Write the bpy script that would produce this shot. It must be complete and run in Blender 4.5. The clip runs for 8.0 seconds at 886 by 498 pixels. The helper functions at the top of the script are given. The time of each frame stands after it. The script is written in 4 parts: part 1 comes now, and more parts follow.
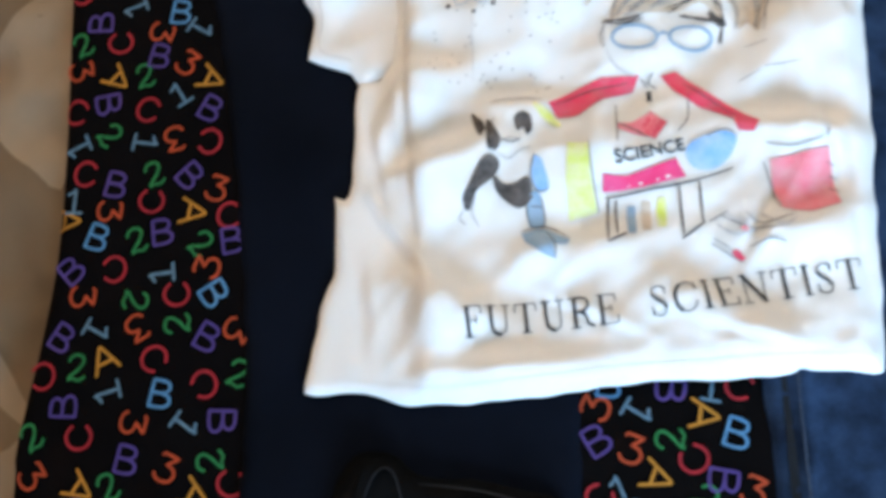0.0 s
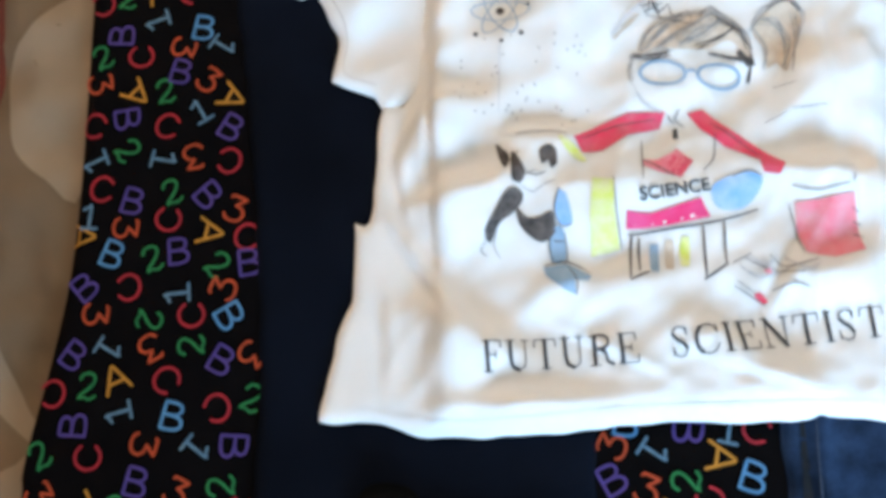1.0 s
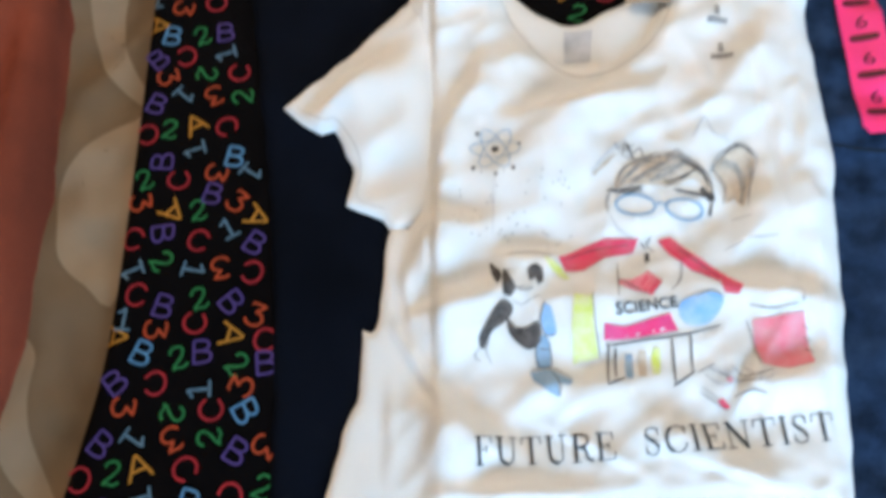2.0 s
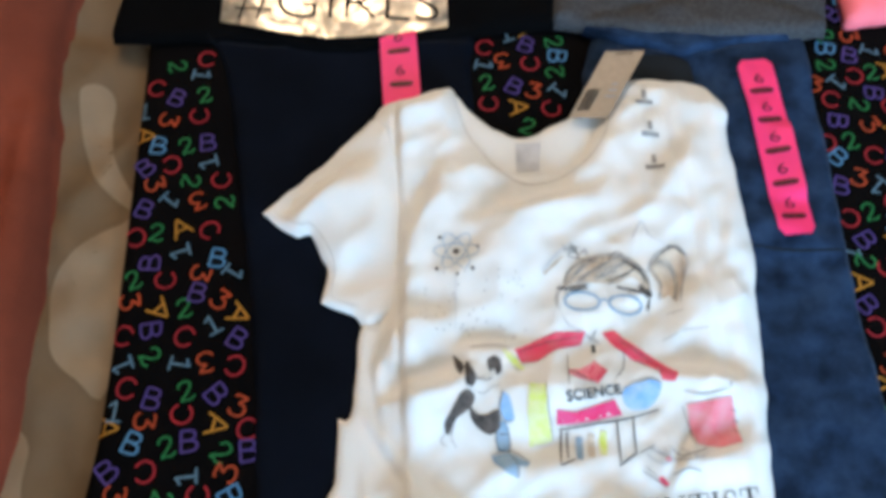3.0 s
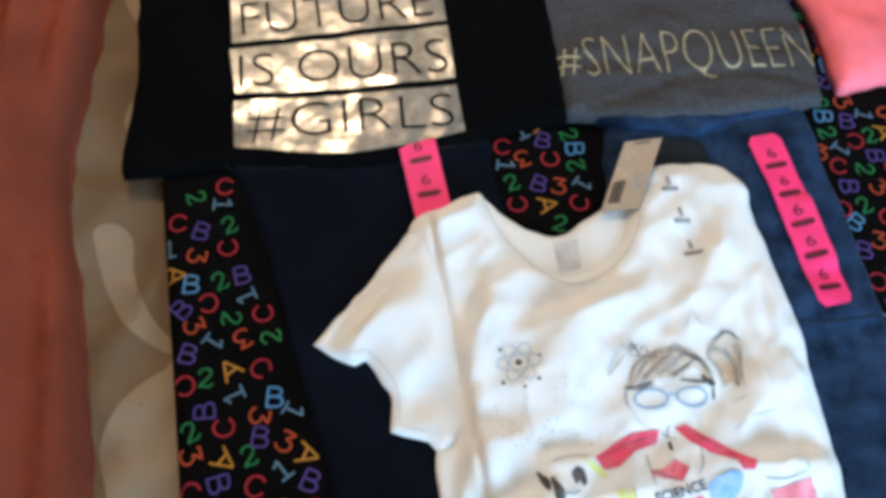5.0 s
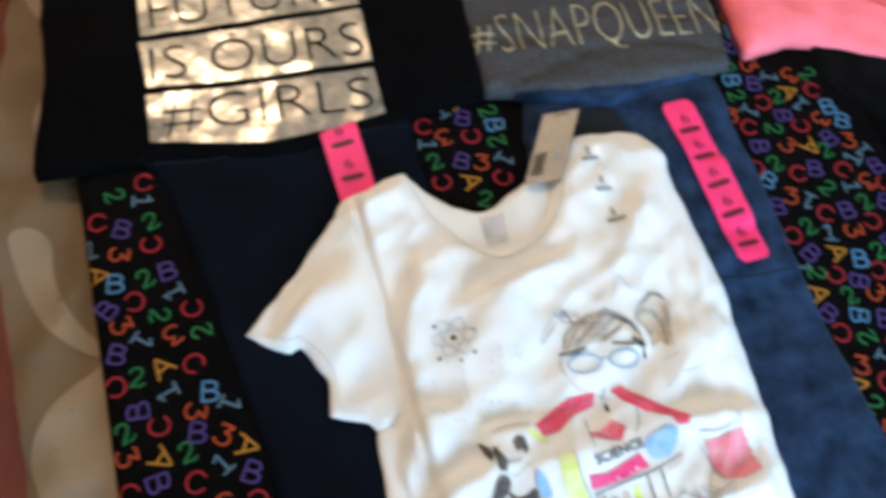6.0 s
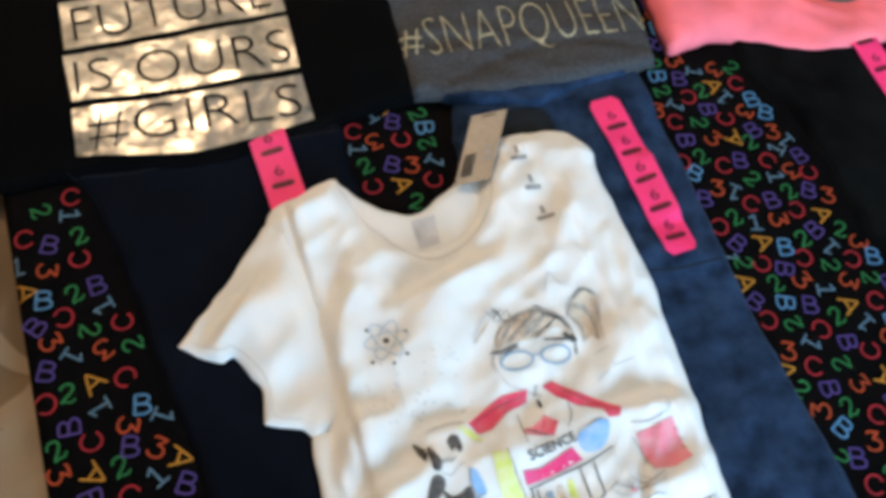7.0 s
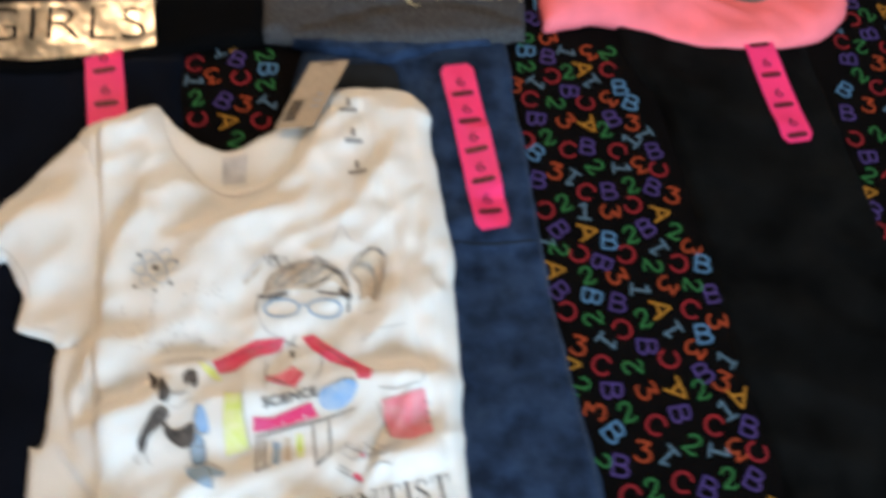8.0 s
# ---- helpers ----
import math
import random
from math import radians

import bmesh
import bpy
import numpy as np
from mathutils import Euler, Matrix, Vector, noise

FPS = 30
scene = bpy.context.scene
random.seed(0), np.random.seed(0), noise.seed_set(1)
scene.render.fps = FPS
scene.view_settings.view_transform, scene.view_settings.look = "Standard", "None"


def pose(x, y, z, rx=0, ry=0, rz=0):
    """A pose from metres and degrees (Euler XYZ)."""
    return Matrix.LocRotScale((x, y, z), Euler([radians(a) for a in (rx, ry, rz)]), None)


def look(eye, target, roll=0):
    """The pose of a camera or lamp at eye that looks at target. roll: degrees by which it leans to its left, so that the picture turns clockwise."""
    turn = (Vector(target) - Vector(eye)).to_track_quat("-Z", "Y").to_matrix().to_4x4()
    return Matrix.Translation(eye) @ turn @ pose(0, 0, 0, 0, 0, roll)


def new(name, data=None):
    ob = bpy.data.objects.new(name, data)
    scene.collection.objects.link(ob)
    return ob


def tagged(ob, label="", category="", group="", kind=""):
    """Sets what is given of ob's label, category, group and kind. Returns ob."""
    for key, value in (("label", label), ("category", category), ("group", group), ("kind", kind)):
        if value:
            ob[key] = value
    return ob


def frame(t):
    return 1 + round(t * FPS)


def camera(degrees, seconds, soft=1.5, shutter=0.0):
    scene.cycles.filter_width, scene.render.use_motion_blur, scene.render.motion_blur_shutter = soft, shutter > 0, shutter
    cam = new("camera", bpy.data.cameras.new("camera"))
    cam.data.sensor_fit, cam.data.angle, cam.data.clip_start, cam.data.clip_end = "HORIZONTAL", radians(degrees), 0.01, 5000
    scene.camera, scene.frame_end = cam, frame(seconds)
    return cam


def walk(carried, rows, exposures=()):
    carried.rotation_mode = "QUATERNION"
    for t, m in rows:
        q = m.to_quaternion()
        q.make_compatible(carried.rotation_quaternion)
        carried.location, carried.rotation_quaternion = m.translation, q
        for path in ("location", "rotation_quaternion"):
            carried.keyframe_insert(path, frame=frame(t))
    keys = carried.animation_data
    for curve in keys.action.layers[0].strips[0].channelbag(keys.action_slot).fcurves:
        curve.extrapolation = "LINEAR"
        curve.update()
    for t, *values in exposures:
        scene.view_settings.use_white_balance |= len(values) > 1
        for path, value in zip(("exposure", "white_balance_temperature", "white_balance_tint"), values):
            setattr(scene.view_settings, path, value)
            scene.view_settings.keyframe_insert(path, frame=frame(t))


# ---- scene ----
cam = camera(52.4, 8.0, soft=4.2, shutter=0.5)
PATH = [
    (0, (0.084, 0.074, 0.495), (-0.118, 0.532, -1.442), -23.3),
    (0.5, (0.066, 0.092, 0.475), (-0.15, 0.473, -1.476), -27.3),
    (1, (0.066, 0.092, 0.497), (-0.111, 0.545, -1.443), -18.9),
    (1.2, (0.065, 0.092, 0.5), (-0.115, 0.563, -1.435), -18.0),
    (2.3, (0.067, 0.052, 0.581), (-0.065, 0.861, -1.243), -5.8),
    (2.5, (0.055, 0.057, 0.597), (-0.037, 0.876, -1.225), -3.1),
    (3, (0.059, 0.055, 0.621), (-0.002, 0.929, -1.177), -1.8),
    (3.5, (0.086, 0.074, 0.638), (-0.005, 1.004, -1.131), 1.6),
    (4, (0.089, 0.084, 0.646), (-0.035, 1.011, -1.122), 6.0),
    (4.5, (0.007, 0.106, 0.653), (0.05, 1.07, -1.099), 3.4),
    (4.7, (-0.022, 0.117, 0.646), (0.079, 1.038, -1.126), 3.2),
    (5.8, (-0.065, 0.113, 0.65), (0.177, 1.06, -1.095), 6.0),
    (6, (-0.05, 0.107, 0.643), (0.251, 0.994, -1.124), 8.2),
    (6.5, (-0.037, 0.104, 0.648), (0.337, 0.962, -1.119), 10.6),
    (7, (-0.024, 0.099, 0.649), (0.351, 0.974, -1.11), 10.0),
    (7.5, (0.076, 0.074, 0.653), (0.348, 0.974, -1.112), 6.8),
    (8, (0.191, 0.041, 0.631), (0.396, 0.944, -1.142), 9.2),
]
GAINS = [(0.0, 0.15, 5900, 9), (2.5, 0.1, 5850, 7.5), (3.5, -0.05, 5850, 7), (4.0, -0.16, 6650, 9.5), (4.5, 0.14, 5650, 6), (6.0, 0.16, 5900, 7), (7.0, 0.02, 6100, 7), (7.5, 0.02, 6100, 8.5), (8.0, -0.12, 6850, 11.5)]
walk(cam, [(t, look(eye, target, roll)) for t, eye, target, roll in PATH], GAINS)

from mathutils import geometry
from mathutils.bvhtree import BVHTree

# ---- world and lights ----
world = bpy.data.worlds.new("world")
scene.world = world
world.use_nodes = True
sky = world.node_tree.nodes.new("ShaderNodeTexSky")
sky.sky_type, sky.sun_disc, sky.sun_elevation, sky.sun_rotation = "NISHITA", False, radians(40), radians(100)
world.node_tree.links.new(sky.outputs["Color"], world.node_tree.nodes["Background"].inputs["Color"])
world.node_tree.nodes["Background"].inputs["Strength"].default_value = 0.1

WINDOW_X, WINDOW_Z, WINDOW_W, WINDOW_H = 0.7, 0.70, 1.2, 0.9
ROOM = (-2.2, 2.6, -1.9, 2.4, -0.55, 1.95)  # x0, x1, y0, y1, floor, ceiling


daylight = bpy.data.lights.new("window_daylight", "AREA")
daylight.energy, daylight.color, daylight.shape, daylight.size, daylight.size_y = 108, (0.52, 0.76, 1.0), "RECTANGLE", WINDOW_W, WINDOW_H
new("window_daylight", daylight).matrix_world = look((WINDOW_X, ROOM[2] + 0.03, WINDOW_Z), (0.2, 0.35, 0))
bulb = bpy.data.lights.new("ceiling_bulb", "POINT")
bulb.energy, bulb.color, bulb.shadow_soft_size = 38, (1.0, 0.74, 0.48), 0.12
new("ceiling_bulb", bulb).matrix_world = pose(-0.3, 1.5, 1.62)


# ---- materials ----
def material(name, colour, rough=0.85, metal=0.0, vary=0.25, scale=60, fine=900, bump=0.25, sheen=0.0, spec=0.3, second=None, weave=0.0, depth=0.0006):
    """Cloth or paper: blotches at one scale, grain at another, and a fine relief."""
    mat = bpy.data.materials.new(name)
    mat.use_nodes = True
    nodes, links = mat.node_tree.nodes, mat.node_tree.links
    shader = nodes["Principled BSDF"]
    coords = nodes.new("ShaderNodeTexCoord")
    blotch, grain = nodes.new("ShaderNodeTexNoise"), nodes.new("ShaderNodeTexNoise")
    blotch.inputs["Scale"].default_value, blotch.inputs["Detail"].default_value = scale, 5
    grain.inputs["Scale"].default_value, grain.inputs["Detail"].default_value = fine, 3
    for tex in (blotch, grain):
        links.new(coords.outputs["Object"], tex.inputs["Vector"])
    mixed = nodes.new("ShaderNodeMix")
    mixed.data_type = "RGBA"
    dark = [c * (1 - vary) for c in colour] if second is None else second
    mixed.inputs[6].default_value, mixed.inputs[7].default_value = (*dark, 1), (*[min(1, c * (1 + 0.4 * vary)) for c in colour], 1)
    both = nodes.new("ShaderNodeMath")
    both.operation = "MULTIPLY_ADD"
    links.new(grain.outputs["Fac"], both.inputs[0])
    both.inputs[1].default_value = 0.6
    centred = nodes.new("ShaderNodeMath")
    centred.operation = "MULTIPLY_ADD"
    centred.inputs[1].default_value, centred.inputs[2].default_value = 2.6, -1.1
    links.new(blotch.outputs["Fac"], centred.inputs[0])
    links.new(centred.outputs[0], both.inputs[2])
    both.use_clamp = True
    links.new(both.outputs[0], mixed.inputs[0])
    links.new(mixed.outputs[2], shader.inputs["Base Color"])
    shader.inputs["Roughness"].default_value, shader.inputs["Metallic"].default_value = rough, metal
    shader.inputs["Specular IOR Level"].default_value = spec
    if sheen:
        shader.inputs["Sheen Weight"].default_value, shader.inputs["Sheen Roughness"].default_value = sheen, 0.4
    relief = nodes.new("ShaderNodeBump")
    relief.inputs["Strength"].default_value, relief.inputs["Distance"].default_value = bump, depth
    height = grain.outputs["Fac"]
    if weave:
        wave = nodes.new("ShaderNodeTexWave")
        wave.wave_type, wave.bands_direction = "BANDS", "DIAGONAL"
        wave.inputs["Scale"].default_value, wave.inputs["Distortion"].default_value = weave, 1.5
        links.new(coords.outputs["Object"], wave.inputs["Vector"])
        added = nodes.new("ShaderNodeMath")
        links.new(wave.outputs["Fac"], added.inputs[0])
        links.new(grain.outputs["Fac"], added.inputs[1])
        height = added.outputs[0]
    links.new(height, relief.inputs["Height"])
    links.new(relief.outputs["Normal"], shader.inputs["Normal"])
    return mat


def glow(name, colour, strength):
    mat = bpy.data.materials.new(name)
    mat.use_nodes = True
    shader = mat.node_tree.nodes["Principled BSDF"]
    shader.inputs["Base Color"].default_value = (*colour, 1)
    shader.inputs["Emission Color"].default_value = (*colour, 1)
    shader.inputs["Emission Strength"].default_value = strength
    return mat


WHITE = material("white_cotton_jersey", (0.80, 0.79, 0.77), 0.9, vary=0.05, scale=25, fine=1500, bump=0.2, sheen=0.1)
PRINT_BLACK = material("worn_black_ink", (0.03, 0.03, 0.035), 0.7, vary=0.5, scale=300, second=(0.06, 0.06, 0.063))
PRINT_GREY = material("thin_grey_ink", (0.20, 0.19, 0.19), 0.8, vary=0.3, scale=200, second=(0.38, 0.37, 0.36))
LABEL_GREY = material("pale_grey_neck_print", (0.60, 0.60, 0.62), 0.9)
SEAM_GREY = material("shaded_white_seam", (0.62, 0.60, 0.58), 0.9)
PRINT_RED = material("raspberry_ink", (0.72, 0.035, 0.11), 0.7, scale=110, second=(0.66, 0.15, 0.20))
PRINT_PINK = material("washed_pink_ink", (0.70, 0.17, 0.22), 0.8, vary=0.3, scale=85, second=(0.76, 0.36, 0.40))
PRINT_ROSE = material("hot_pink_ink", (0.75, 0.025, 0.16), 0.7, scale=70, second=(0.76, 0.10, 0.27))
PRINT_BLUE = material("watercolour_blue_ink", (0.17, 0.36, 0.66), 0.8, vary=0.3, scale=90, second=(0.46, 0.60, 0.78))
PRINT_STEEL = material("steel_blue_ink", (0.22, 0.34, 0.48), 0.8, scale=110, second=(0.36, 0.48, 0.62))
PRINT_LIME = material("lime_ink", (0.60, 0.68, 0.12), 0.8, vary=0.3, scale=110, second=(0.78, 0.79, 0.52))
PRINT_SAND = material("pale_sand_ink", (0.47, 0.37, 0.27), 0.8, vary=0.3, scale=160, second=(0.66, 0.57, 0.47))
PRINT_DARK = material("charcoal_ink", (0.035, 0.031, 0.030), 0.8, scale=150, second=(0.16, 0.14, 0.13))
NAVY = material("navy_cotton_twill", (0.0038, 0.0056, 0.0115), 0.9, vary=0.4, scale=18, fine=1100, bump=0.4, weave=1800, spec=0.05)
DENIM = material("blue_stretch_denim", (0.028, 0.055, 0.118), 0.85, vary=0.5, second=(0.008, 0.016, 0.038), scale=48, fine=700, bump=0.7, weave=1500, spec=0.08)
# dark lining and seam colour, which also paints shade on the jeans
DENIM_DARK = material("dark_denim_lining_and_shade", (0.006, 0.009, 0.014), 0.9, vary=0.3)
BLACK = material("black_twill", (0.0062, 0.0066, 0.0070), 0.9, vary=0.75, scale=26, fine=700, bump=0.7, weave=1500, spec=0.05)
JERSEY = material("black_jersey", (0.0018, 0.0017, 0.0019), 0.95, vary=0.3, scale=30, fine=1300, bump=0.3, spec=0.05)
GREY = material("charcoal_heather_jersey", (0.060, 0.058, 0.061), 0.95, vary=0.35, scale=300, fine=1600, bump=0.3, spec=0.15)
CORAL = material("coral_pink_jersey", (0.92, 0.185, 0.215), 0.9, vary=0.12, scale=30, fine=1500, bump=0.3, spec=0.2)
STITCH = material("pale_blue_thread", (0.050, 0.075, 0.125), 0.8, vary=0.5, scale=900)
NAVY_STITCH = material("dark_navy_thread", (0.012, 0.014, 0.020), 0.8, vary=0.4, scale=900)
LEGGING = material("black_legging_jersey", (0.0024, 0.0019, 0.0021), 0.9, vary=0.3, scale=40, fine=1500, bump=0.3, spec=0.05)
INK = {
    "red": material("red_letter_ink", (0.330, 0.016, 0.026), 0.8, scale=200),
    "orange": material("orange_letter_ink", (0.406, 0.059, 0.017), 0.8, scale=200),
    "amber": material("amber_letter_ink", (0.451, 0.203, 0.022), 0.8, scale=200),
    "green": material("green_letter_ink", (0.022, 0.170, 0.048), 0.8, scale=200),
    "sky": material("sky_blue_letter_ink", (0.095, 0.250, 0.460), 0.8, scale=200),
    "ice": material("ice_blue_letter_ink", (0.110, 0.200, 0.285), 0.8, scale=200),
    "purple": material("purple_letter_ink", (0.075, 0.046, 0.215), 0.8, scale=200),
}
FOIL = material("crinkled_silver_foil", (0.33, 0.325, 0.31), 0.29, metal=1.0, vary=0.15, scale=120, fine=20, bump=0.45, depth=0.010, second=(0.22, 0.215, 0.205))
GOLD = material("gold_glitter_print", (0.62, 0.55, 0.36), 0.45, metal=0.5, vary=0.85, scale=900, fine=2200, bump=1.0)
STRIP = material("glossy_pink_size_strip", (0.90, 0.042, 0.190), 0.48, vary=0.08, scale=20, bump=0.05, spec=0.22)
STRIP_INK = material("dark_label_ink", (0.10, 0.008, 0.018), 0.5, vary=0.2)
KRAFT = material("brown_kraft_card", (0.40, 0.28, 0.18), 0.8, vary=0.12, scale=200, fine=1200)
KRAFT_INK = material("brown_black_ink", (0.05, 0.035, 0.025), 0.7)
SHEET = material("beige_bedspread_cotton", (0.165, 0.112, 0.064), 0.85, vary=0.14, scale=14, fine=900, bump=0.4)
MOTIF = material("pale_satin_motif", (0.265, 0.198, 0.130), 0.65, vary=0.10, scale=30, fine=1200, bump=0.3)
ORANGE = material("burnt_orange_blanket", (0.20, 0.041, 0.018), 0.9, vary=0.4, scale=9, fine=800, bump=0.5)
WALL = material("warm_cream_paint", (0.66, 0.60, 0.50), 0.9, vary=0.05, scale=6, fine=200)
CEILING = material("white_ceiling_paint", (0.78, 0.75, 0.70), 0.9, vary=0.04, scale=6, fine=200)
FLOOR = material("brown_carpet", (0.22, 0.15, 0.10), 0.95, vary=0.3, scale=40, fine=500, bump=0.8)
WOOD = material("painted_white_wood", (0.75, 0.74, 0.70), 0.5, vary=0.05, scale=20)
MATTRESS = material("mattress_ticking", (0.70, 0.66, 0.58), 0.9, vary=0.1)
SHADE = glow("lit_lamp_shade", (1.0, 0.72, 0.45), 1.5)
GLASS = bpy.data.materials.new("window_glass")
GLASS.use_nodes = True
GLASS.node_tree.nodes["Principled BSDF"].inputs["Transmission Weight"].default_value = 1.0
GLASS.node_tree.nodes["Principled BSDF"].inputs["Roughness"].default_value = 0.02


# ---- building tools ----
def mesh_object(name, verts, faces, mat, parent=None, label="", smooth=True):
    data = bpy.data.meshes.new(name)
    data.from_pydata(verts, [], faces)
    data.materials.append(mat)
    if smooth:
        data.shade_smooth()
    ob = new(name, data)
    ob.parent = parent
    return tagged(ob, label)


def part(name, bm, mat, parent=None, label="", smooth=False):
    data = bpy.data.meshes.new(name)
    bm.to_mesh(data)
    bm.free()
    data.materials.append(mat)
    if smooth:
        data.shade_smooth()
    ob = new(name, data)
    ob.parent = parent
    return tagged(ob, label)


def box(x0, x1, y0, y1, z0, z1, bevel=0.0):
    bm = bmesh.new()
    bmesh.ops.create_cube(bm, size=1)
    for v in bm.verts:
        v.co = Vector((x0 if v.co.x < 0 else x1, y0 if v.co.y < 0 else y1, z0 if v.co.z < 0 else z1))
    if bevel:
        bmesh.ops.bevel(bm, geom=bm.edges[:], offset=bevel, segments=3, profile=0.5, affect="EDGES")
    return bm


def thing(name, label, category, group="", kind="", at=(0, 0, 0)):
    ob = new(name)
    ob.location = at
    return tagged(ob, label, category, group, kind)


def mm(*points):
    return [(x / 1000, y / 1000) for x, y in points]


def curve_through(points, step, closed=True):
    """Points every step along a smooth line; a point given twice is a corner."""
    runs, count = [], len(points)
    for i in range(count if closed else count - 1):
        p1, p2 = (np.array(points[k % count]) for k in (i, i + 1))
        if np.allclose(p1, p2):
            continue
        p0 = np.array(points[(i - 1) % count]) if closed or i else p1
        p3 = np.array(points[(i + 2) % count]) if closed or i + 2 < count else p2
        pieces = max(1, round(float(np.linalg.norm(p2 - p1)) / step))
        for k in range(pieces):
            u = k / pieces
            runs.append(0.5 * (2 * p1 + (p2 - p0) * u + (2 * p0 - 5 * p1 + 4 * p2 - p3) * u * u + (3 * p1 - p0 - 3 * p2 + p3) * u ** 3))
    if not closed:
        runs.append(np.array(points[-1]))
    return np.array(runs)


def edge_distance(spots, ring):
    a, b = ring, np.roll(ring, -1, 0)
    far = np.full(len(spots), 9.0)
    inside = np.zeros(len(spots), bool)
    for p, q in zip(a, b):
        d = q - p
        u = np.clip(((spots - p) @ d) / max(float(d @ d), 1e-12), 0, 1)
        far = np.minimum(far, np.hypot(*(spots - p - u[:, None] * d).T))
        cross = (p[1] > spots[:, 1]) != (q[1] > spots[:, 1])
        at = p[0] + (spots[:, 1] - p[1]) * d[0] / (d[1] if abs(d[1]) > 1e-12 else 1e-12)
        inside ^= cross & (spots[:, 0] < at)
    return far, inside


def filled(ring, step, border=0.0):
    """Triangles that fill a ring, with inner points about every step and, for a rounded border, rings that follow the edge."""
    low, high = ring.min(0), ring.max(0)
    rows = []
    for j, y in enumerate(np.arange(low[1], high[1], step * 0.87)):
        xs = np.arange(low[0] + (j % 2) * step / 2, high[0], step)
        rows.append(np.c_[xs, np.full(len(xs), y)])
    spots = np.concatenate(rows) if rows else np.zeros((0, 2))
    far, inside = edge_distance(spots, ring) if len(spots) else (np.zeros(0), np.zeros(0, bool))
    kept = [ring]
    if border:
        ahead = np.roll(ring, -1, 0) - np.roll(ring, 1, 0)
        side = np.c_[-ahead[:, 1], ahead[:, 0]] / np.maximum(np.hypot(*ahead.T), 1e-9)[:, None]
        area = float(np.sum(ring[:, 0] * np.roll(ring[:, 1], -1) - np.roll(ring[:, 0], -1) * ring[:, 1]))
        for depth in (0.12 * border, 0.45 * border, border):
            inner = ring + side * depth * (1 if area > 0 else -1)
            off, within = edge_distance(inner, ring)
            kept.append(inner[within & (off > 0.93 * depth)])
    kept.append(spots[inside & (far > border + 0.55 * step)])
    spots = np.concatenate(kept)
    count = len(ring)
    flat, _, faces, *_ = geometry.delaunay_2d_cdt([Vector(p) for p in spots], [(i, (i + 1) % count) for i in range(count)], [], 1, 1e-7)
    return np.array([tuple(v) for v in flat]), [tuple(f) for f in faces], count


def wrinkle(x, y, size, seed, lean=0.0, stretch=1.0):
    c, s = math.cos(lean), math.sin(lean)
    return noise.noise(Vector(((x * c + y * s) / size, (y * c - x * s) / (size * stretch), seed)))


def smooth_step(v):
    v = min(1.0, max(0.0, v))
    return v * v * (3 - 2 * v)


def cloth(name, outline, top, mat, parent=None, label="", bottom=0.0, step=0.006, edge=0.006, ring=None, settle=0.0, rest=0.0145):
    """A laid garment panel with a rounded edge: outline in metres, top(x, y) the height of its face. Returns it and a tree to lay prints on."""
    if ring is None:
        ring = np.array([(x + 0.0016 * wrinkle(x, y, 0.016, 3.1) + 0.0018 * wrinkle(x, y, 0.04, 5.7), y + 0.0016 * wrinkle(x, y, 0.016, 8.2) + 0.0014 * wrinkle(x, y, 0.04, 1.9)) for x, y in curve_through(outline, step)])
    flat, faces, count = filled(ring, step, edge)
    far, _ = edge_distance(flat, ring)
    verts = []
    for (x, y), d in zip(flat, far):
        u = min(1.0, d / edge)
        face = top(x, y)
        if settle:
            face = rest + (face - rest) * smooth_step(0.25 + 0.75 * d / settle)
        verts.append((x, y, bottom + (face - bottom) * math.sqrt(max(0.0, 1 - (1 - u) ** 2))))
    tree = BVHTree.FromPolygons([Vector(v) for v in verts], faces)
    ob = mesh_object(name, verts, faces + [tuple(reversed(range(count)))], mat, parent, label)
    return ob, tree


def height_on(tree, x, y, lost=0.02):
    hit = tree.ray_cast(Vector((x, y, 1)), Vector((0, 0, -1)))
    return hit[0].z if hit[0] is not None else lost


def decal(name, outline, tree, mat, parent, label="", step=0.004, lift=0.0007, smooth_outline=True):
    ring = curve_through(outline, step) if smooth_outline else curve_through([p for p in outline for _ in (0, 1)], step)
    flat, faces, _ = filled(ring, step)
    return mesh_object(name, [(x, y, height_on(tree, x, y) + lift) for x, y in flat], faces, mat, parent, label)


def stroke(name, points, width, tree, mat, parent, closed=False, lift=0.0009, step=0.003, label=""):
    """A drawn line of a given width, laid on the cloth, thinner at its ends."""
    line = curve_through(points, step, closed)
    ahead = np.roll(line, -1, 0) - np.roll(line, 1, 0)
    if not closed:
        ahead[0], ahead[-1] = line[1] - line[0], line[-1] - line[-2]
    side = np.c_[-ahead[:, 1], ahead[:, 0]] / np.maximum(np.hypot(*ahead.T), 1e-9)[:, None]
    count, verts, faces = len(line), [], []
    for i in range(count):
        w = width / 2 * (1 if closed else 0.45 + 0.55 * math.sin(math.pi * (i + 0.5) / count))
        for sign in (1, -1):
            x, y = line[i] + sign * w * side[i]
            verts.append((x, y, height_on(tree, x, y) + lift))
    for i in range(count if closed else count - 1):
        j = (i + 1) % count
        faces.append((2 * i, 2 * i + 1, 2 * j + 1, 2 * j))
    return mesh_object(name, verts, faces, mat, parent, label)


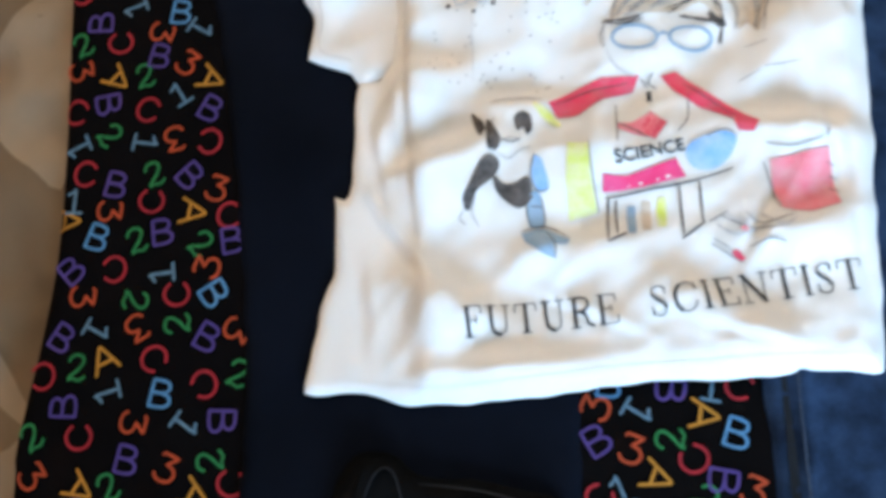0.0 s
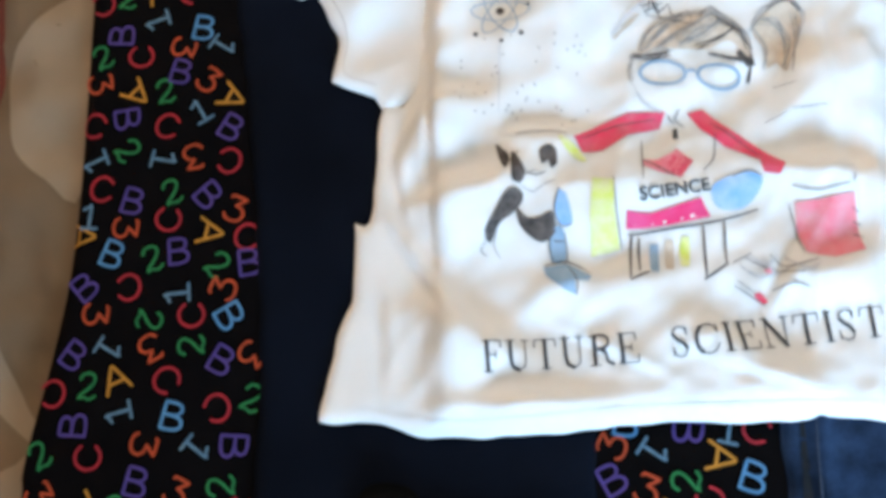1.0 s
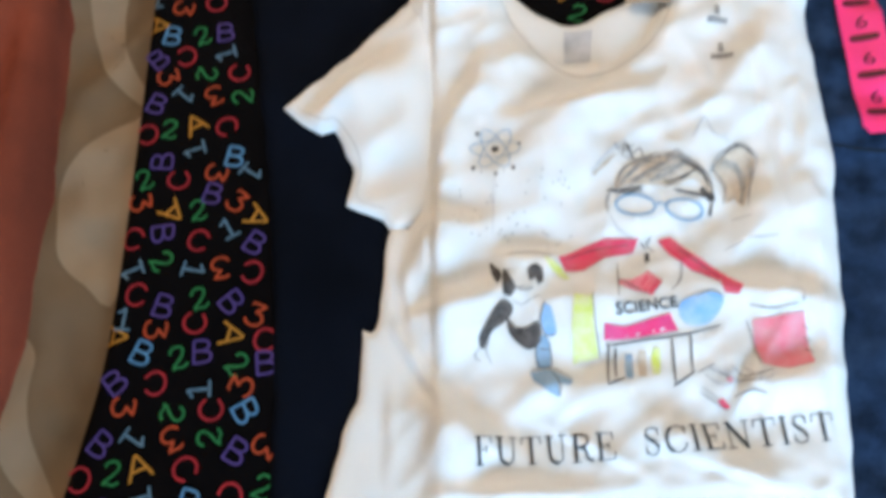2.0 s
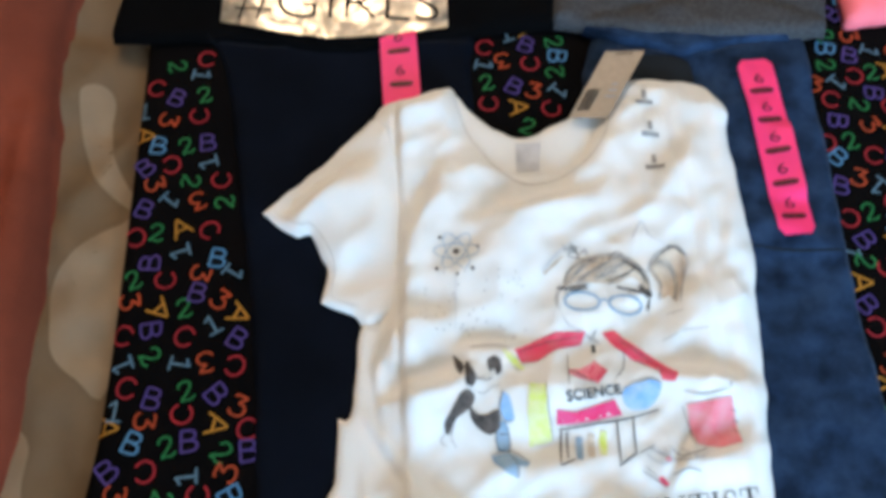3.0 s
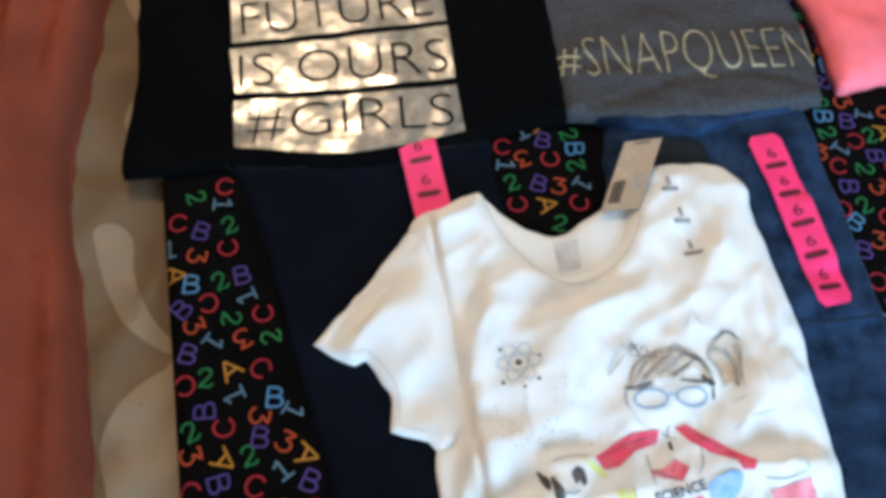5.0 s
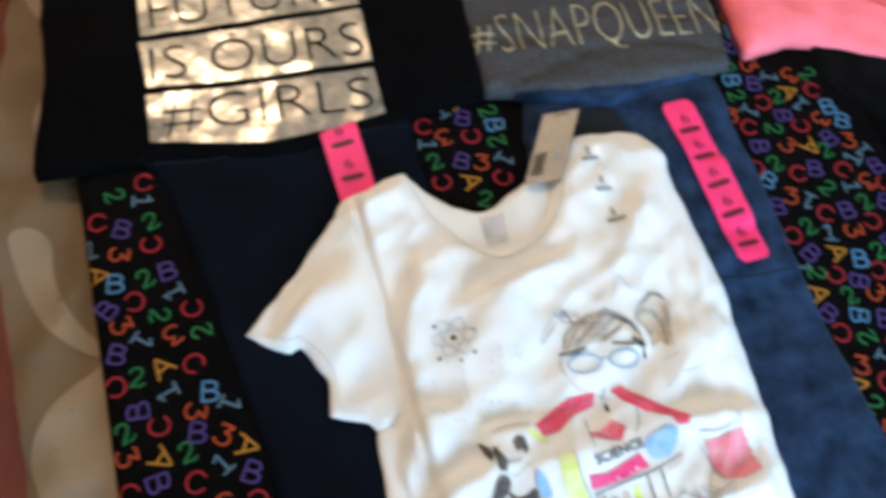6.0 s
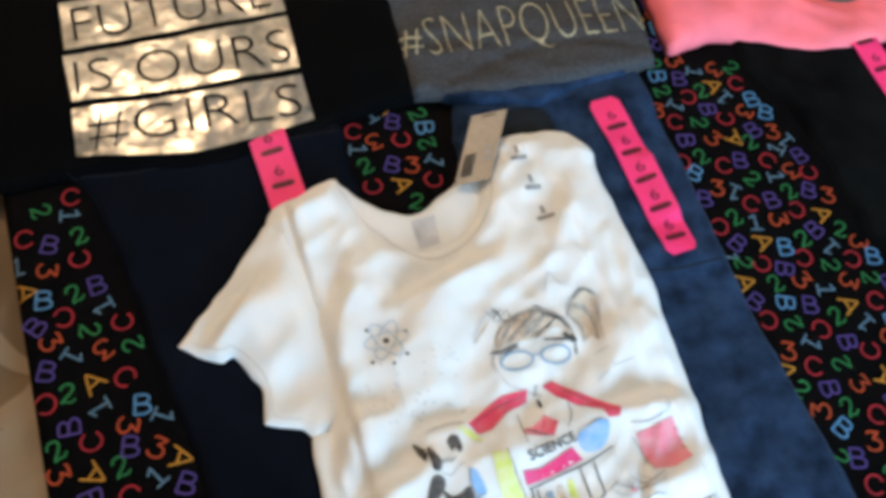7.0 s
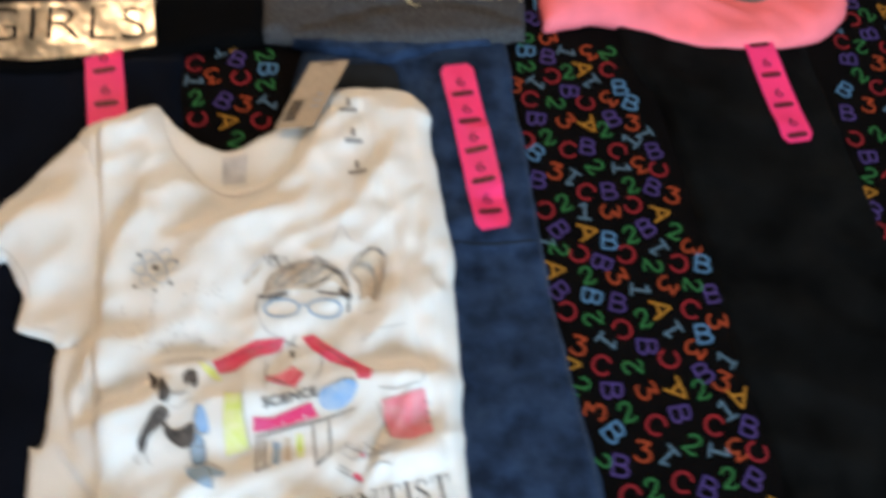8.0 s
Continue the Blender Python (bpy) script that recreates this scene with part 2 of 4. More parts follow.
def lettering(text, thin=0.0):
    """The built-in font's outline of a text, filled, as a bmesh in a box from 0 to 1 both ways."""
    data = bpy.data.curves.new("text", "FONT")
    data.body, data.size, data.offset, data.resolution_u = text, 1.0, thin, 4
    ob = bpy.data.objects.new("text", data)
    scene.collection.objects.link(ob)
    mesh = bpy.data.meshes.new_from_object(ob.evaluated_get(bpy.context.evaluated_depsgraph_get()))
    bm = bmesh.new()
    bm.from_mesh(mesh)
    bpy.data.objects.remove(ob)
    bpy.data.curves.remove(data)
    bpy.data.meshes.remove(mesh)
    lo = [min(v.co[k] for v in bm.verts) for k in (0, 1)]
    hi = [max(v.co[k] for v in bm.verts) for k in (0, 1)]
    for v in bm.verts:
        v.co = Vector(((v.co.x - lo[0]) / (hi[0] - lo[0]), (v.co.y - lo[1]) / (hi[1] - lo[1]), 0))
    return bm


def words(name, text, left, right, high, tree, mat, parent, thin=0.0, lift=0.0010, single=False):
    """A line of text laid on cloth: its lower left and right corners, and its height."""
    bm = lettering(text, thin)
    base, along = Vector((*left, 0)), Vector((*right, 0)) - Vector((*left, 0))
    up = Vector((-along.y, along.x, 0)).normalized() * high
    for v in bm.verts:
        u, w = v.co.x, v.co.y
        v.co = base + along * u + up * w
    for _ in range(2):
        long_ones = [e for e in bm.edges if e.calc_length() > 0.005]
        if long_ones:
            bmesh.ops.subdivide_edges(bm, edges=long_ones, cuts=1)
    bmesh.ops.triangulate(bm, faces=bm.faces[:])
    for v in bm.verts:
        v.co.z = height_on(tree, v.co.x, v.co.y) + lift
    if not single:
        part(name, bm, mat, parent)
        return
    # each letter a piece of its own
    bm.verts.index_update()
    left_over = set(bm.verts)
    while left_over:
        piece, edge_of = set(), [left_over.pop()]
        while edge_of:
            v = edge_of.pop()
            piece.add(v)
            edge_of += [o for o in (e.other_vert(v) for e in v.link_edges) if o in left_over]
            left_over -= set(edge_of)
        order = {v: k for k, v in enumerate(sorted(piece, key=lambda v: v.index))}
        faces = [tuple(order[v] for v in f.verts) for f in bm.faces if f.verts[0] in piece]
        mesh_object(name, [tuple(v.co) for v in order], faces, mat, parent, smooth=False)
    bm.free()


# ---- the room ----
x0, x1, y0, y1, z0, z1 = ROOM
part("floor", box(x0, x1, y0, y1, z0 - 0.1, z0), FLOOR)
part("ceiling", box(x0, x1, y0, y1, z1, z1 + 0.1), CEILING)
part("wall_west", box(x0 - 0.12, x0, y0, y1, z0, z1), WALL)
part("wall_north", box(x0 - 0.12, x1 + 0.12, y1, y1 + 0.12, z0, z1), WALL)
# unseen wall added to block window light from the bed's left side
part("wall_alcove", box(x0, 0.185, -0.86, -0.76, z0, z1), WALL)
part("wall_east", box(x1, x1 + 0.12, y0, y1, z0, z1), WALL)
wx0, wx1, wz0, wz1 = WINDOW_X - WINDOW_W / 2, WINDOW_X + WINDOW_W / 2, WINDOW_Z - WINDOW_H / 2, WINDOW_Z + WINDOW_H / 2
bm = bmesh.new()
for a, b, c, d in ((x0 - 0.12, wx0, z0, z1), (wx1, x1 + 0.12, z0, z1), (wx0, wx1, z0, wz0), (wx0, wx1, wz1, z1)):
    piece = box(a, b, y0 - 0.12, y0, c, d)
    mesh = bpy.data.meshes.new("piece")
    piece.to_mesh(mesh)
    piece.free()
    bm.from_mesh(mesh)
    bpy.data.meshes.remove(mesh)
part("wall_south", bm, WALL)
for name in ("floor", "ceiling", "wall_west", "wall_north", "wall_south", "wall_east", "wall_alcove"):
    tagged(bpy.data.objects[name], "plain " + name.split("_")[0] + " added out of view around the bed", name.split("_")[0], kind="structure")
window = thing("window_1", "white-framed bedroom window letting in daylight", "window", kind="structure", at=(WINDOW_X, y0, WINDOW_Z))
shift = Matrix.Translation((-WINDOW_X, -y0, -WINDOW_Z))
for a, b, c, d in ((wx0, wx1, wz0, wz0 + 0.05), (wx0, wx1, wz1 - 0.05, wz1), (wx0, wx0 + 0.05, wz0 + 0.05, wz1 - 0.05), (wx1 - 0.05, wx1, wz0 + 0.05, wz1 - 0.05), (WINDOW_X - 0.025, WINDOW_X + 0.025, wz0 + 0.05, wz1 - 0.05)):
    part("window_frame", box(a, b, y0 - 0.09, y0 - 0.04, c, d), WOOD, window).data.transform(shift)
for a, b in ((wx0 + 0.05, WINDOW_X - 0.025), (WINDOW_X + 0.025, wx1 - 0.05)):
    pane = part("pane", box(a, b, y0 - 0.068, y0 - 0.062, wz0 + 0.05, wz1 - 0.05), GLASS, window)
    pane.data.transform(shift)
    pane.visible_shadow = False

light = thing("ceiling_lamp", "small ceiling lamp with a warm lit glass shade", "lamp", at=(-0.3, 1.5, z1))
bm = bmesh.new()
bmesh.ops.create_cone(bm, segments=32, radius1=0.06, radius2=0.06, depth=0.03, cap_ends=True, matrix=Matrix.Translation((0, 0, -0.015)))
part("mount", bm, WOOD, light)
bm = bmesh.new()
bmesh.ops.create_cone(bm, segments=12, radius1=0.006, radius2=0.006, depth=0.12, cap_ends=True, matrix=Matrix.Translation((0, 0, -0.09)))
part("stem", bm, WOOD, light)
bm = bmesh.new()
bmesh.ops.create_cone(bm, segments=40, radius1=0.19, radius2=0.10, depth=0.10, cap_ends=False, matrix=Matrix.Translation((0, 0, -0.17)))
part("shade", bm, SHADE, light, smooth=True)

# ---- bed ----
bed = thing("bed", "low bed with a thick mattress under the bedspread", "bed", at=(0.25, 0.35, z0))
part("bed_base", box(-1.02, 1.02, -1.05, 1.05, 0.0, 0.25, 0.02), WOOD, bed)
part("mattress", box(-1.0, 1.0, -1.03, 1.03, 0.25, 0.512, 0.05), MATTRESS, bed, smooth=True)


def spread_height(x, y):
    bare = smooth_step((-0.17 - x) / 0.05)
    return -0.004 + bare * (0.008 * wrinkle(x, y, 0.08, 6.1, 0.5, 1.8) + 0.013 * (0.2 - abs(wrinkle(x, y, 0.055, 7.7, -0.6, 1.6))) + 0.009 * (0.2 - abs(wrinkle(x, y, 0.030, 4.7, 0.9, 1.5))) - 0.006) - 0.012 * smooth_step((-0.28 - x) / 0.2)


bedspread = thing("bedspread", "beige woven bedspread with a pale curved leaf motif, slightly rumpled", "bedspread")
_, SPREAD = cloth("spread", [p for p in mm((-730, -660), (1230, -660), (1230, 1360), (-730, 1360)) for _ in (0, 1)], spread_height, SHEET, bedspread, bottom=-0.037, step=0.009, edge=0.05)
for drop in (-0.30, 0.0, 0.30):
    crescent = mm((-278, 503), (-262, 508), (-249, 495), (-247, 465), (-236, 434), (-221, 410), (-205, 394), (-205, 386), (-228, 398), (-252, 420), (-268, 452), (-276, 480))
    lobe = mm((-200, 380), (-218, 376), (-238, 364), (-252, 345), (-262, 318), (-255, 290), (-246, 262), (-225, 245), (-200, 240))
    for outline in (crescent, lobe):
        decal("leaf_motif", [(x, y + drop) for x, y in outline], SPREAD, MOTIF, bedspread, lift=0.0006, step=0.006)

blanket = thing("orange_blanket", "burnt-orange blanket heaped in long soft folds on the bedspread", "blanket")


def blanket_height(x, y):
    rise = smooth_step((-0.245 - x) / 0.10)
    fold = math.sin((x + 0.06 * y) * 140 + 2.6 * wrinkle(x, y, 0.20, 2.2)) * 0.012 + 0.013 * wrinkle(x, y, 0.045, 8.8, 0.1, 4) + 0.016 * (0.2 - abs(wrinkle(x, y, 0.030, 5.8, 0.12, 7))) + 0.003 * wrinkle(x, y, 0.02, 1.8, 0.2, 2)
    return 0.012 + 0.040 * rise + fold * (0.4 + 0.6 * rise)


cloth("folded_cloth", mm((-285, 900), (-285, 740), (-291, 640), (-299, 553), (-284, 440), (-272, 370), (-262, 290), (-258, 210), (-262, 100), (-275, 0), (-300, -250), (-300, -250), (-700, -250), (-700, -250), (-700, 900), (-700, 900)), blanket_height, ORANGE, blanket, bottom=-0.02, step=0.009, edge=0.016)

# ---- letter-print leggings ----
GLYPHS = {}
# Rounded single-line capitals and figures in a box one high.
OUTLINES = {
    "A": (((0.0, 0.0), (0.46, 0.97), (0.50, 1.0), (0.54, 0.97), (1.0, 0.0)), ((0.20, 0.34), (0.80, 0.34))),
    "B": (((0.06, 0.0), (0.06, 0.0), (0.06, 1.0), (0.06, 1.0), (0.45, 1.0), (0.68, 0.93), (0.74, 0.76), (0.64, 0.59), (0.40, 0.53), (0.40, 0.53), (0.06, 0.53)), ((0.40, 0.53), (0.72, 0.46), (0.84, 0.26), (0.74, 0.07), (0.45, 0.0), (0.06, 0.0))),
    "C": (((0.88, 0.80), (0.70, 0.95), (0.48, 1.0), (0.22, 0.90), (0.06, 0.66), (0.04, 0.40), (0.16, 0.14), (0.42, 0.0), (0.68, 0.04), (0.90, 0.22)),),
    "1": (((0.10, 0.78), (0.30, 0.88), (0.40, 1.0), (0.40, 1.0), (0.40, 0.0)), ((0.08, 0.0), (0.74, 0.0))),
    "2": (((0.06, 0.76), (0.16, 0.94), (0.38, 1.0), (0.60, 0.92), (0.64, 0.70), (0.46, 0.44), (0.16, 0.18), (0.05, 0.03), (0.05, 0.03), (0.28, 0.08), (0.50, 0.0), (0.72, 0.14)),),
    "3": (((0.10, 0.92), (0.16, 1.0), (0.16, 1.0), (0.74, 0.98), (0.74, 0.98), (0.38, 0.62), (0.38, 0.62), (0.66, 0.56), (0.80, 0.34), (0.70, 0.10), (0.42, 0.0), (0.14, 0.06), (0.04, 0.20)),),
}
LETTER_HIGH = 0.0146


def ribbons(paths, width, step):
    """Flat bands along smooth lines, with rounded ends, each a hair above the last."""
    verts, faces = [], []
    for level, (points, weight) in enumerate(paths):
        line = curve_through(points, step, False)
        ahead = np.gradient(line, axis=0)
        along = ahead / np.maximum(np.hypot(*ahead.T), 1e-9)[:, None]
        reach = width * weight / 2
        line = np.concatenate(([line[0] - along[0] * reach * 0.8], line, [line[-1] + along[-1] * reach * 0.8]))
        along = np.concatenate((along[:1], along, along[-1:]))
        side = np.c_[-along[:, 1], along[:, 0]]
        base, count = len(verts), len(line)
        for i in range(count):
            w = reach * (0.55 if i in (0, count - 1) else 1.0)
            verts += [(*(line[i] + w * side[i]), level * 0.00012), (*(line[i] - w * side[i]), level * 0.00012)]
        faces += [(base + 2 * i, base + 2 * i + 1, base + 2 * i + 3, base + 2 * i + 2) for i in range(count - 1)]
    return verts, faces


def glyph(char, ink):
    if (char, ink) not in GLYPHS:
        wide = max(x for line in OUTLINES[char] for x, _ in line)
        paths = [([((x - wide / 2) * LETTER_HIGH, (y - 0.5) * LETTER_HIGH) for x, y in line], 1.0) for line in OUTLINES[char]]
        verts, faces = ribbons(paths, 0.112 * LETTER_HIGH, 0.0016)
        data = bpy.data.meshes.new("letter")
        data.from_pydata(verts, [], [tuple(reversed(f)) for f in faces])
        data.materials.append(INK[ink])
        GLYPHS[char, ink] = data
    return GLYPHS[char, ink]


# The fabric's repeat, in millimetres and degrees, and how far it is until it comes again.
REPEAT = 238
LETTERS = {}
LETTERS["1", "ice"] = [(71, 87, 27), (11, 55, 121), (54, 55, 261), (12, 21, 0), (70, -23, 101), (36, -54, 248), (45, -91, 112), (-12, -95, 226), (97, -115, 225), (119, 33, 240)]
LETTERS["2", "green"] = [(5, 122, 171), (48, 98, 46), (-6, 90, 29), (32, 60, 307), (62, 37, 46), (-9, 26, 30), (91, -2, 315), (51, -3, 50), (-30, -16, 315), (-9, -38, 46), (57, -40, 59), (82, -54, 72), (24, -78, 39), (119, -79, 65), (-17, -79, 61), (113, 55, 75)]
LETTERS["3", "orange"] = [(75, 108, 342), (15, 103, 337), (71, 60, 180), (-8, 57, 342), (98, 26, 349), (35, 13, 288), (98, -20, 311), (26, -41, 322), (60, -55, 169), (117, -59, 101), (-37, -98, 347), (62, -109, 327)]
LETTERS["A", "amber"] = [(32, 98, 225), (91, 98, 239), (87, 13, 259), (12, 8, 270), (-36, -33, 265), (43, -72, 31)]
LETTERS["B", "purple"] = [(57, 113, 349), (-12, 108, 78), (28, 81, 281), (91, 76, 329), (-30, 49, 348), (82, 34, 315), (37, 29, 349), (-25, 2, 265), (69, -2, 9), (111, -5, 11), (15, -22, 45), (-37, -51, 315), (100, -55, 329), (13, -62, 349), (19, -101, 90), (112, -107, 281)]
LETTERS["B", "sky"] = [(-25, 74, 314), (29, -4, 351), (104, -36, 297), (-13, -59, 77), (77, -94, 0), (113, 78, 280)]
LETTERS["C", "red"] = [(-13, 128, 348), (31, 120, 79), (7, 76, 9), (53, 76, 27), (95, 55, 158), (17, 38, 338), (-31, 21, 139), (61, 19, 81), (109, 11, 11), (-11, -21, 191), (43, -21, 189), (80, -38, 127), (-38, -70, 175), (71, -73, 323), (8, -83, 211), (101, -87, 207)]


# Where the letters lie on each leg: x, y in millimetres and the turn in degrees.
LEFT_PRINT = {}
LEFT_PRINT["1", "ice"] = [(-162, 344, 112), (-118, 328, 240), (-128, 286, 34), (-146, 255, 262), (-188, 252, 117), (-187, 219, 0), (-129, 175, 98), (-164, 142, 243), (-154, 107, 108), (-107, 90, 236), (-171, 509, 264), (-213, 471, 0), (-153, 424, 111), (-177, 388, 233)]
LEFT_PRINT["B", "sky"] = [(-132, 340, 353), (-170, 197, 342), (-97, 164, 304), (-123, 107, 351), (-195, 438, 354)]
LEFT_PRINT["3", "orange"] = [(-143, 327, 256), (-125, 306, 326), (-192, 302, 286), (-128, 257, 196), (-100, 226, 342), (-164, 213, 270), (-102, 179, 72), (-175, 162, 270), (-140, 144, 214), (-82, 143, 239), (-137, 91, 261), (-116, 67, 338), (-193, 61, 309), (-191, 463, 259), (-192, 403, 291), (-155, 389, 209)]
LEFT_PRINT["2", "green"] = [(-193, 319, 30), (-151, 298, 16), (-169, 260, 309), (-139, 235, 23), (-146, 195, 23), (-107, 193, 321), (-143, 160, 262), (-117, 146, 98), (-174, 121, 0), (-80, 119, 342), (-196, 82, 39), (-92, 71, 99), (-148, 56, 31), (-193, 517, 283), (-166, 489, 20), (-173, 439, 27), (-164, 407, 264), (-134, 388, 96), (-183, 360, 0)]
LEFT_PRINT["C", "red"] = [(-169, 320, 90), (-192, 275, 344), (-147, 276, 344), (-106, 255, 171), (-182, 236, 352), (-139, 218, 82), (-92, 210, 352), (-157, 178, 188), (-119, 163, 90), (-129, 127, 309), (-193, 116, 189), (-98, 113, 211), (-168, 82, 90), (-80, 59, 81), (-170, 526, 355), (-207, 494, 355), (-167, 468, 90), (-181, 421, 191), (-140, 408, 84), (-142, 364, 306), (-197, 355, 198)]
LEFT_PRINT["B", "purple"] = [(-183, 334, 90), (-143, 311, 349), (-172, 280, 281), (-108, 276, 333), (-162, 229, 349), (-117, 234, 315), (-131, 200, 9), (-89, 195, 11), (-184, 177, 45), (-99, 139, 333), (-185, 138, 329), (-179, 99, 90), (-87, 93, 270), (-139, 71, 349), (-188, 485, 340), (-156, 443, 9), (-202, 417, 45), (-196, 380, 342)]
LEFT_PRINT["A", "amber"] = [(-168, 296, 230), (-109, 295, 247), (-189, 207, 270), (-113, 212, 262), (-158, 126, 27), (-164, 55, 239), (-99, 53, 243), (-207, 447, 270), (-165, 365, 34)]
MIDDLE_PRINT = {}
MIDDLE_PRINT["B", "sky"] = [(123, 116, 351), (188, 91, 342), (127, 538, 264)]
MIDDLE_PRINT["3", "orange"] = [(116, 103, 68), (134, 82, 342), (195, 62, 338), (81, 532, 195), (107, 502, 345)]
MIDDLE_PRINT["B", "purple"] = [(155, 113, 261), (116, 86, 31), (180, 67, 261), (101, 549, 338), (91, 506, 333)]
MIDDLE_PRINT["1", "ice"] = [(138, 101, 239), (176, 115, 351), (128, 61, 22), (83, 560, 24), (66, 527, 259), (128, 502, 229)]
MIDDLE_PRINT["C", "red"] = [(190, 116, 333), (166, 77, 121), (117, 56, 59), (65, 546, 346), (104, 529, 84), (70, 487, 90), (121, 484, 58)]
MIDDLE_PRINT["A", "amber"] = [(172, 100, 261), (147, 68, 248), (100, 566, 283), (95, 485, 276)]
MIDDLE_PRINT["2", "green"] = [(154, 87, 90), (170, 58, 315), (68, 509, 15), (125, 521, 96), (102, 466, 338), (124, 553, 283)]
RIGHT_PRINT = {}
RIGHT_PRINT["3", "orange"] = [(375, 567, 281), (410, 551, 207), (339, 516, 331), (420, 500, 221), (378, 477, 299), (436, 474, 346), (362, 428, 340), (435, 431, 197), (457, 401, 340), (402, 387, 264), (463, 352, 234), (398, 330, 288), (437, 320, 229), (470, 288, 270), (358, 273, 339), (448, 266, 225), (463, 240, 328), (404, 236, 288), (363, 222, 69), (393, 191, 346), (462, 188, 203)]
RIGHT_PRINT["2", "green"] = [(354, 566, 301), (427, 550, 301), (351, 536, 275), (387, 529, 5), (372, 496, 257), (360, 461, 15), (410, 467, 11), (396, 430, 299), (423, 411, 17), (365, 397, 17), (415, 365, 11), (452, 367, 333), (355, 355, 257), (428, 337, 256), (374, 331, 13), (457, 319, 257), (373, 294, 96), (412, 293, 14), (397, 254, 90), (355, 242, 297), (445, 234, 14), (386, 220, 16), (430, 194, 319), (361, 186, 270), (451, 168, 0), (395, 164, 7)]
RIGHT_PRINT["B", "sky"] = [(353, 553, 259), (432, 512, 0), (439, 495, 331), (348, 446, 311), (397, 361, 349), (469, 337, 343), (375, 313, 249), (457, 278, 0), (374, 206, 300)]
RIGHT_PRINT["1", "ice"] = [(390, 551, 246), (358, 517, 221), (406, 518, 117), (444, 462, 112), (431, 456, 45), (419, 428, 264), (375, 420, 139), (381, 389, 349), (346, 362, 249), (435, 352, 114), (415, 317, 257), (433, 282, 114), (381, 275, 225), (470, 257, 45), (461, 218, 23), (410, 186, 126), (449, 187, 249)]
RIGHT_PRINT["B", "purple"] = [(372, 546, 346), (386, 508, 264), (353, 480, 259), (419, 479, 15), (393, 450, 345), (450, 445, 10), (347, 420, 343), (404, 406, 0), (442, 409, 329), (358, 373, 299), (429, 371, 24), (388, 342, 243), (471, 311, 6), (350, 319, 302), (395, 307, 342), (411, 270, 263), (450, 247, 21), (378, 237, 263), (426, 217, 276), (475, 204, 333), (375, 182, 344), (469, 166, 324), (435, 162, 330)]
RIGHT_PRINT["C", "red"] = [(373, 524, 162), (424, 532, 337), (350, 501, 340), (398, 495, 73), (342, 459, 165), (376, 448, 345), (418, 446, 299), (450, 426, 72), (385, 407, 322), (350, 391, 163), (422, 392, 151), (371, 350, 114), (409, 348, 163), (450, 338, 162), (451, 299, 331), (354, 301, 162), (395, 285, 201), (426, 259, 76), (373, 257, 336), (406, 210, 315), (449, 207, 333), (476, 185, 60), (417, 168, 324), (378, 161, 330)]
RIGHT_PRINT["A", "amber"] = [(402, 533, 281), (398, 472, 209), (444, 384, 276), (381, 370, 276), (350, 337, 270), (428, 300, 276), (350, 259, 264), (428, 235, 220), (473, 226, 186)]


def leggings(outline, top, label, lay, low, high, hidden=lambda x, y: False, placed_print=None, bottom=-0.004, ends=(-2, 4)):
    ob = thing("leggings", label, "leggings", "letter-print leggings")
    ring = curve_through(outline, 0.006)
    leg, tree = cloth("leg", None, top, LEGGING, ob, bottom=bottom, step=0.006, edge=0.007, ring=ring)
    spots = [(char, ink, turn, *lay(u / 1000 - 0.002 * k, (v + REPEAT * k) / 1000)) for (char, ink), places in LETTERS.items() for u, v, turn in places for k in range(*ends)]
    spots = [(char, ink, turn, x / 1000, y / 1000, 0) for (char, ink), places in (placed_print or {}).items() for x, y, turn in places] + [spot for spot in spots if low < spot[4] < high and not hidden(*spot[3:5])]
    placed = []
    far, inside = edge_distance(np.array([spot[3:5] for spot in spots]), ring)
    for (char, ink, turn, x, y, tilt), d, within in zip(spots, far, inside):
        if not (within or d < 0.006) or any(math.hypot(x - a, y - b) <= 0.0095 for a, b in placed):
            continue
        placed.append((x, y))
        if within and d > 0.010:
            hit = tree.ray_cast(Vector((x, y, 1)), Vector((0, 0, -1)))
            normal = Vector((0, 0, 1)).lerp(hit[1] if hit[1].z > 0 else -hit[1], 0.8).normalized()
            letter = new("letter", glyph(char, ink))
            letter.parent = leg
            letter.matrix_world = Matrix.Translation(hit[0] + normal * 0.0009) @ Vector((0, 0, 1)).rotation_difference(normal).to_matrix().to_4x4() @ pose(0, 0, 0, 0, 0, turn + tilt)
        else:
            # near the edge the print follows the rounded cloth and ends where the leg ends
            data, turning = glyph(char, ink), pose(x, y, 0, 0, 0, turn + tilt)
            flat = [turning @ v.co for v in data.vertices]
            off, held = edge_distance(np.array([(v.x, v.y) for v in flat]), ring)
            faces = [tuple(f.vertices) for f in data.polygons if all(held[k] and off[k] > 0.0012 for k in f.vertices)]
            if faces:
                mesh_object("letter", [(v.x, v.y, height_on(tree, v.x, v.y, 0.0) + 0.0009 + v.z) for v in flat], faces, INK[ink], leg)
    return ob


def leg_top(seed):
    return lambda x, y: 0.0062 + 0.0016 * wrinkle(x, y, 0.06, seed, 0.1, 2) + 0.0006 * wrinkle(x, y, 0.025, seed + 4)


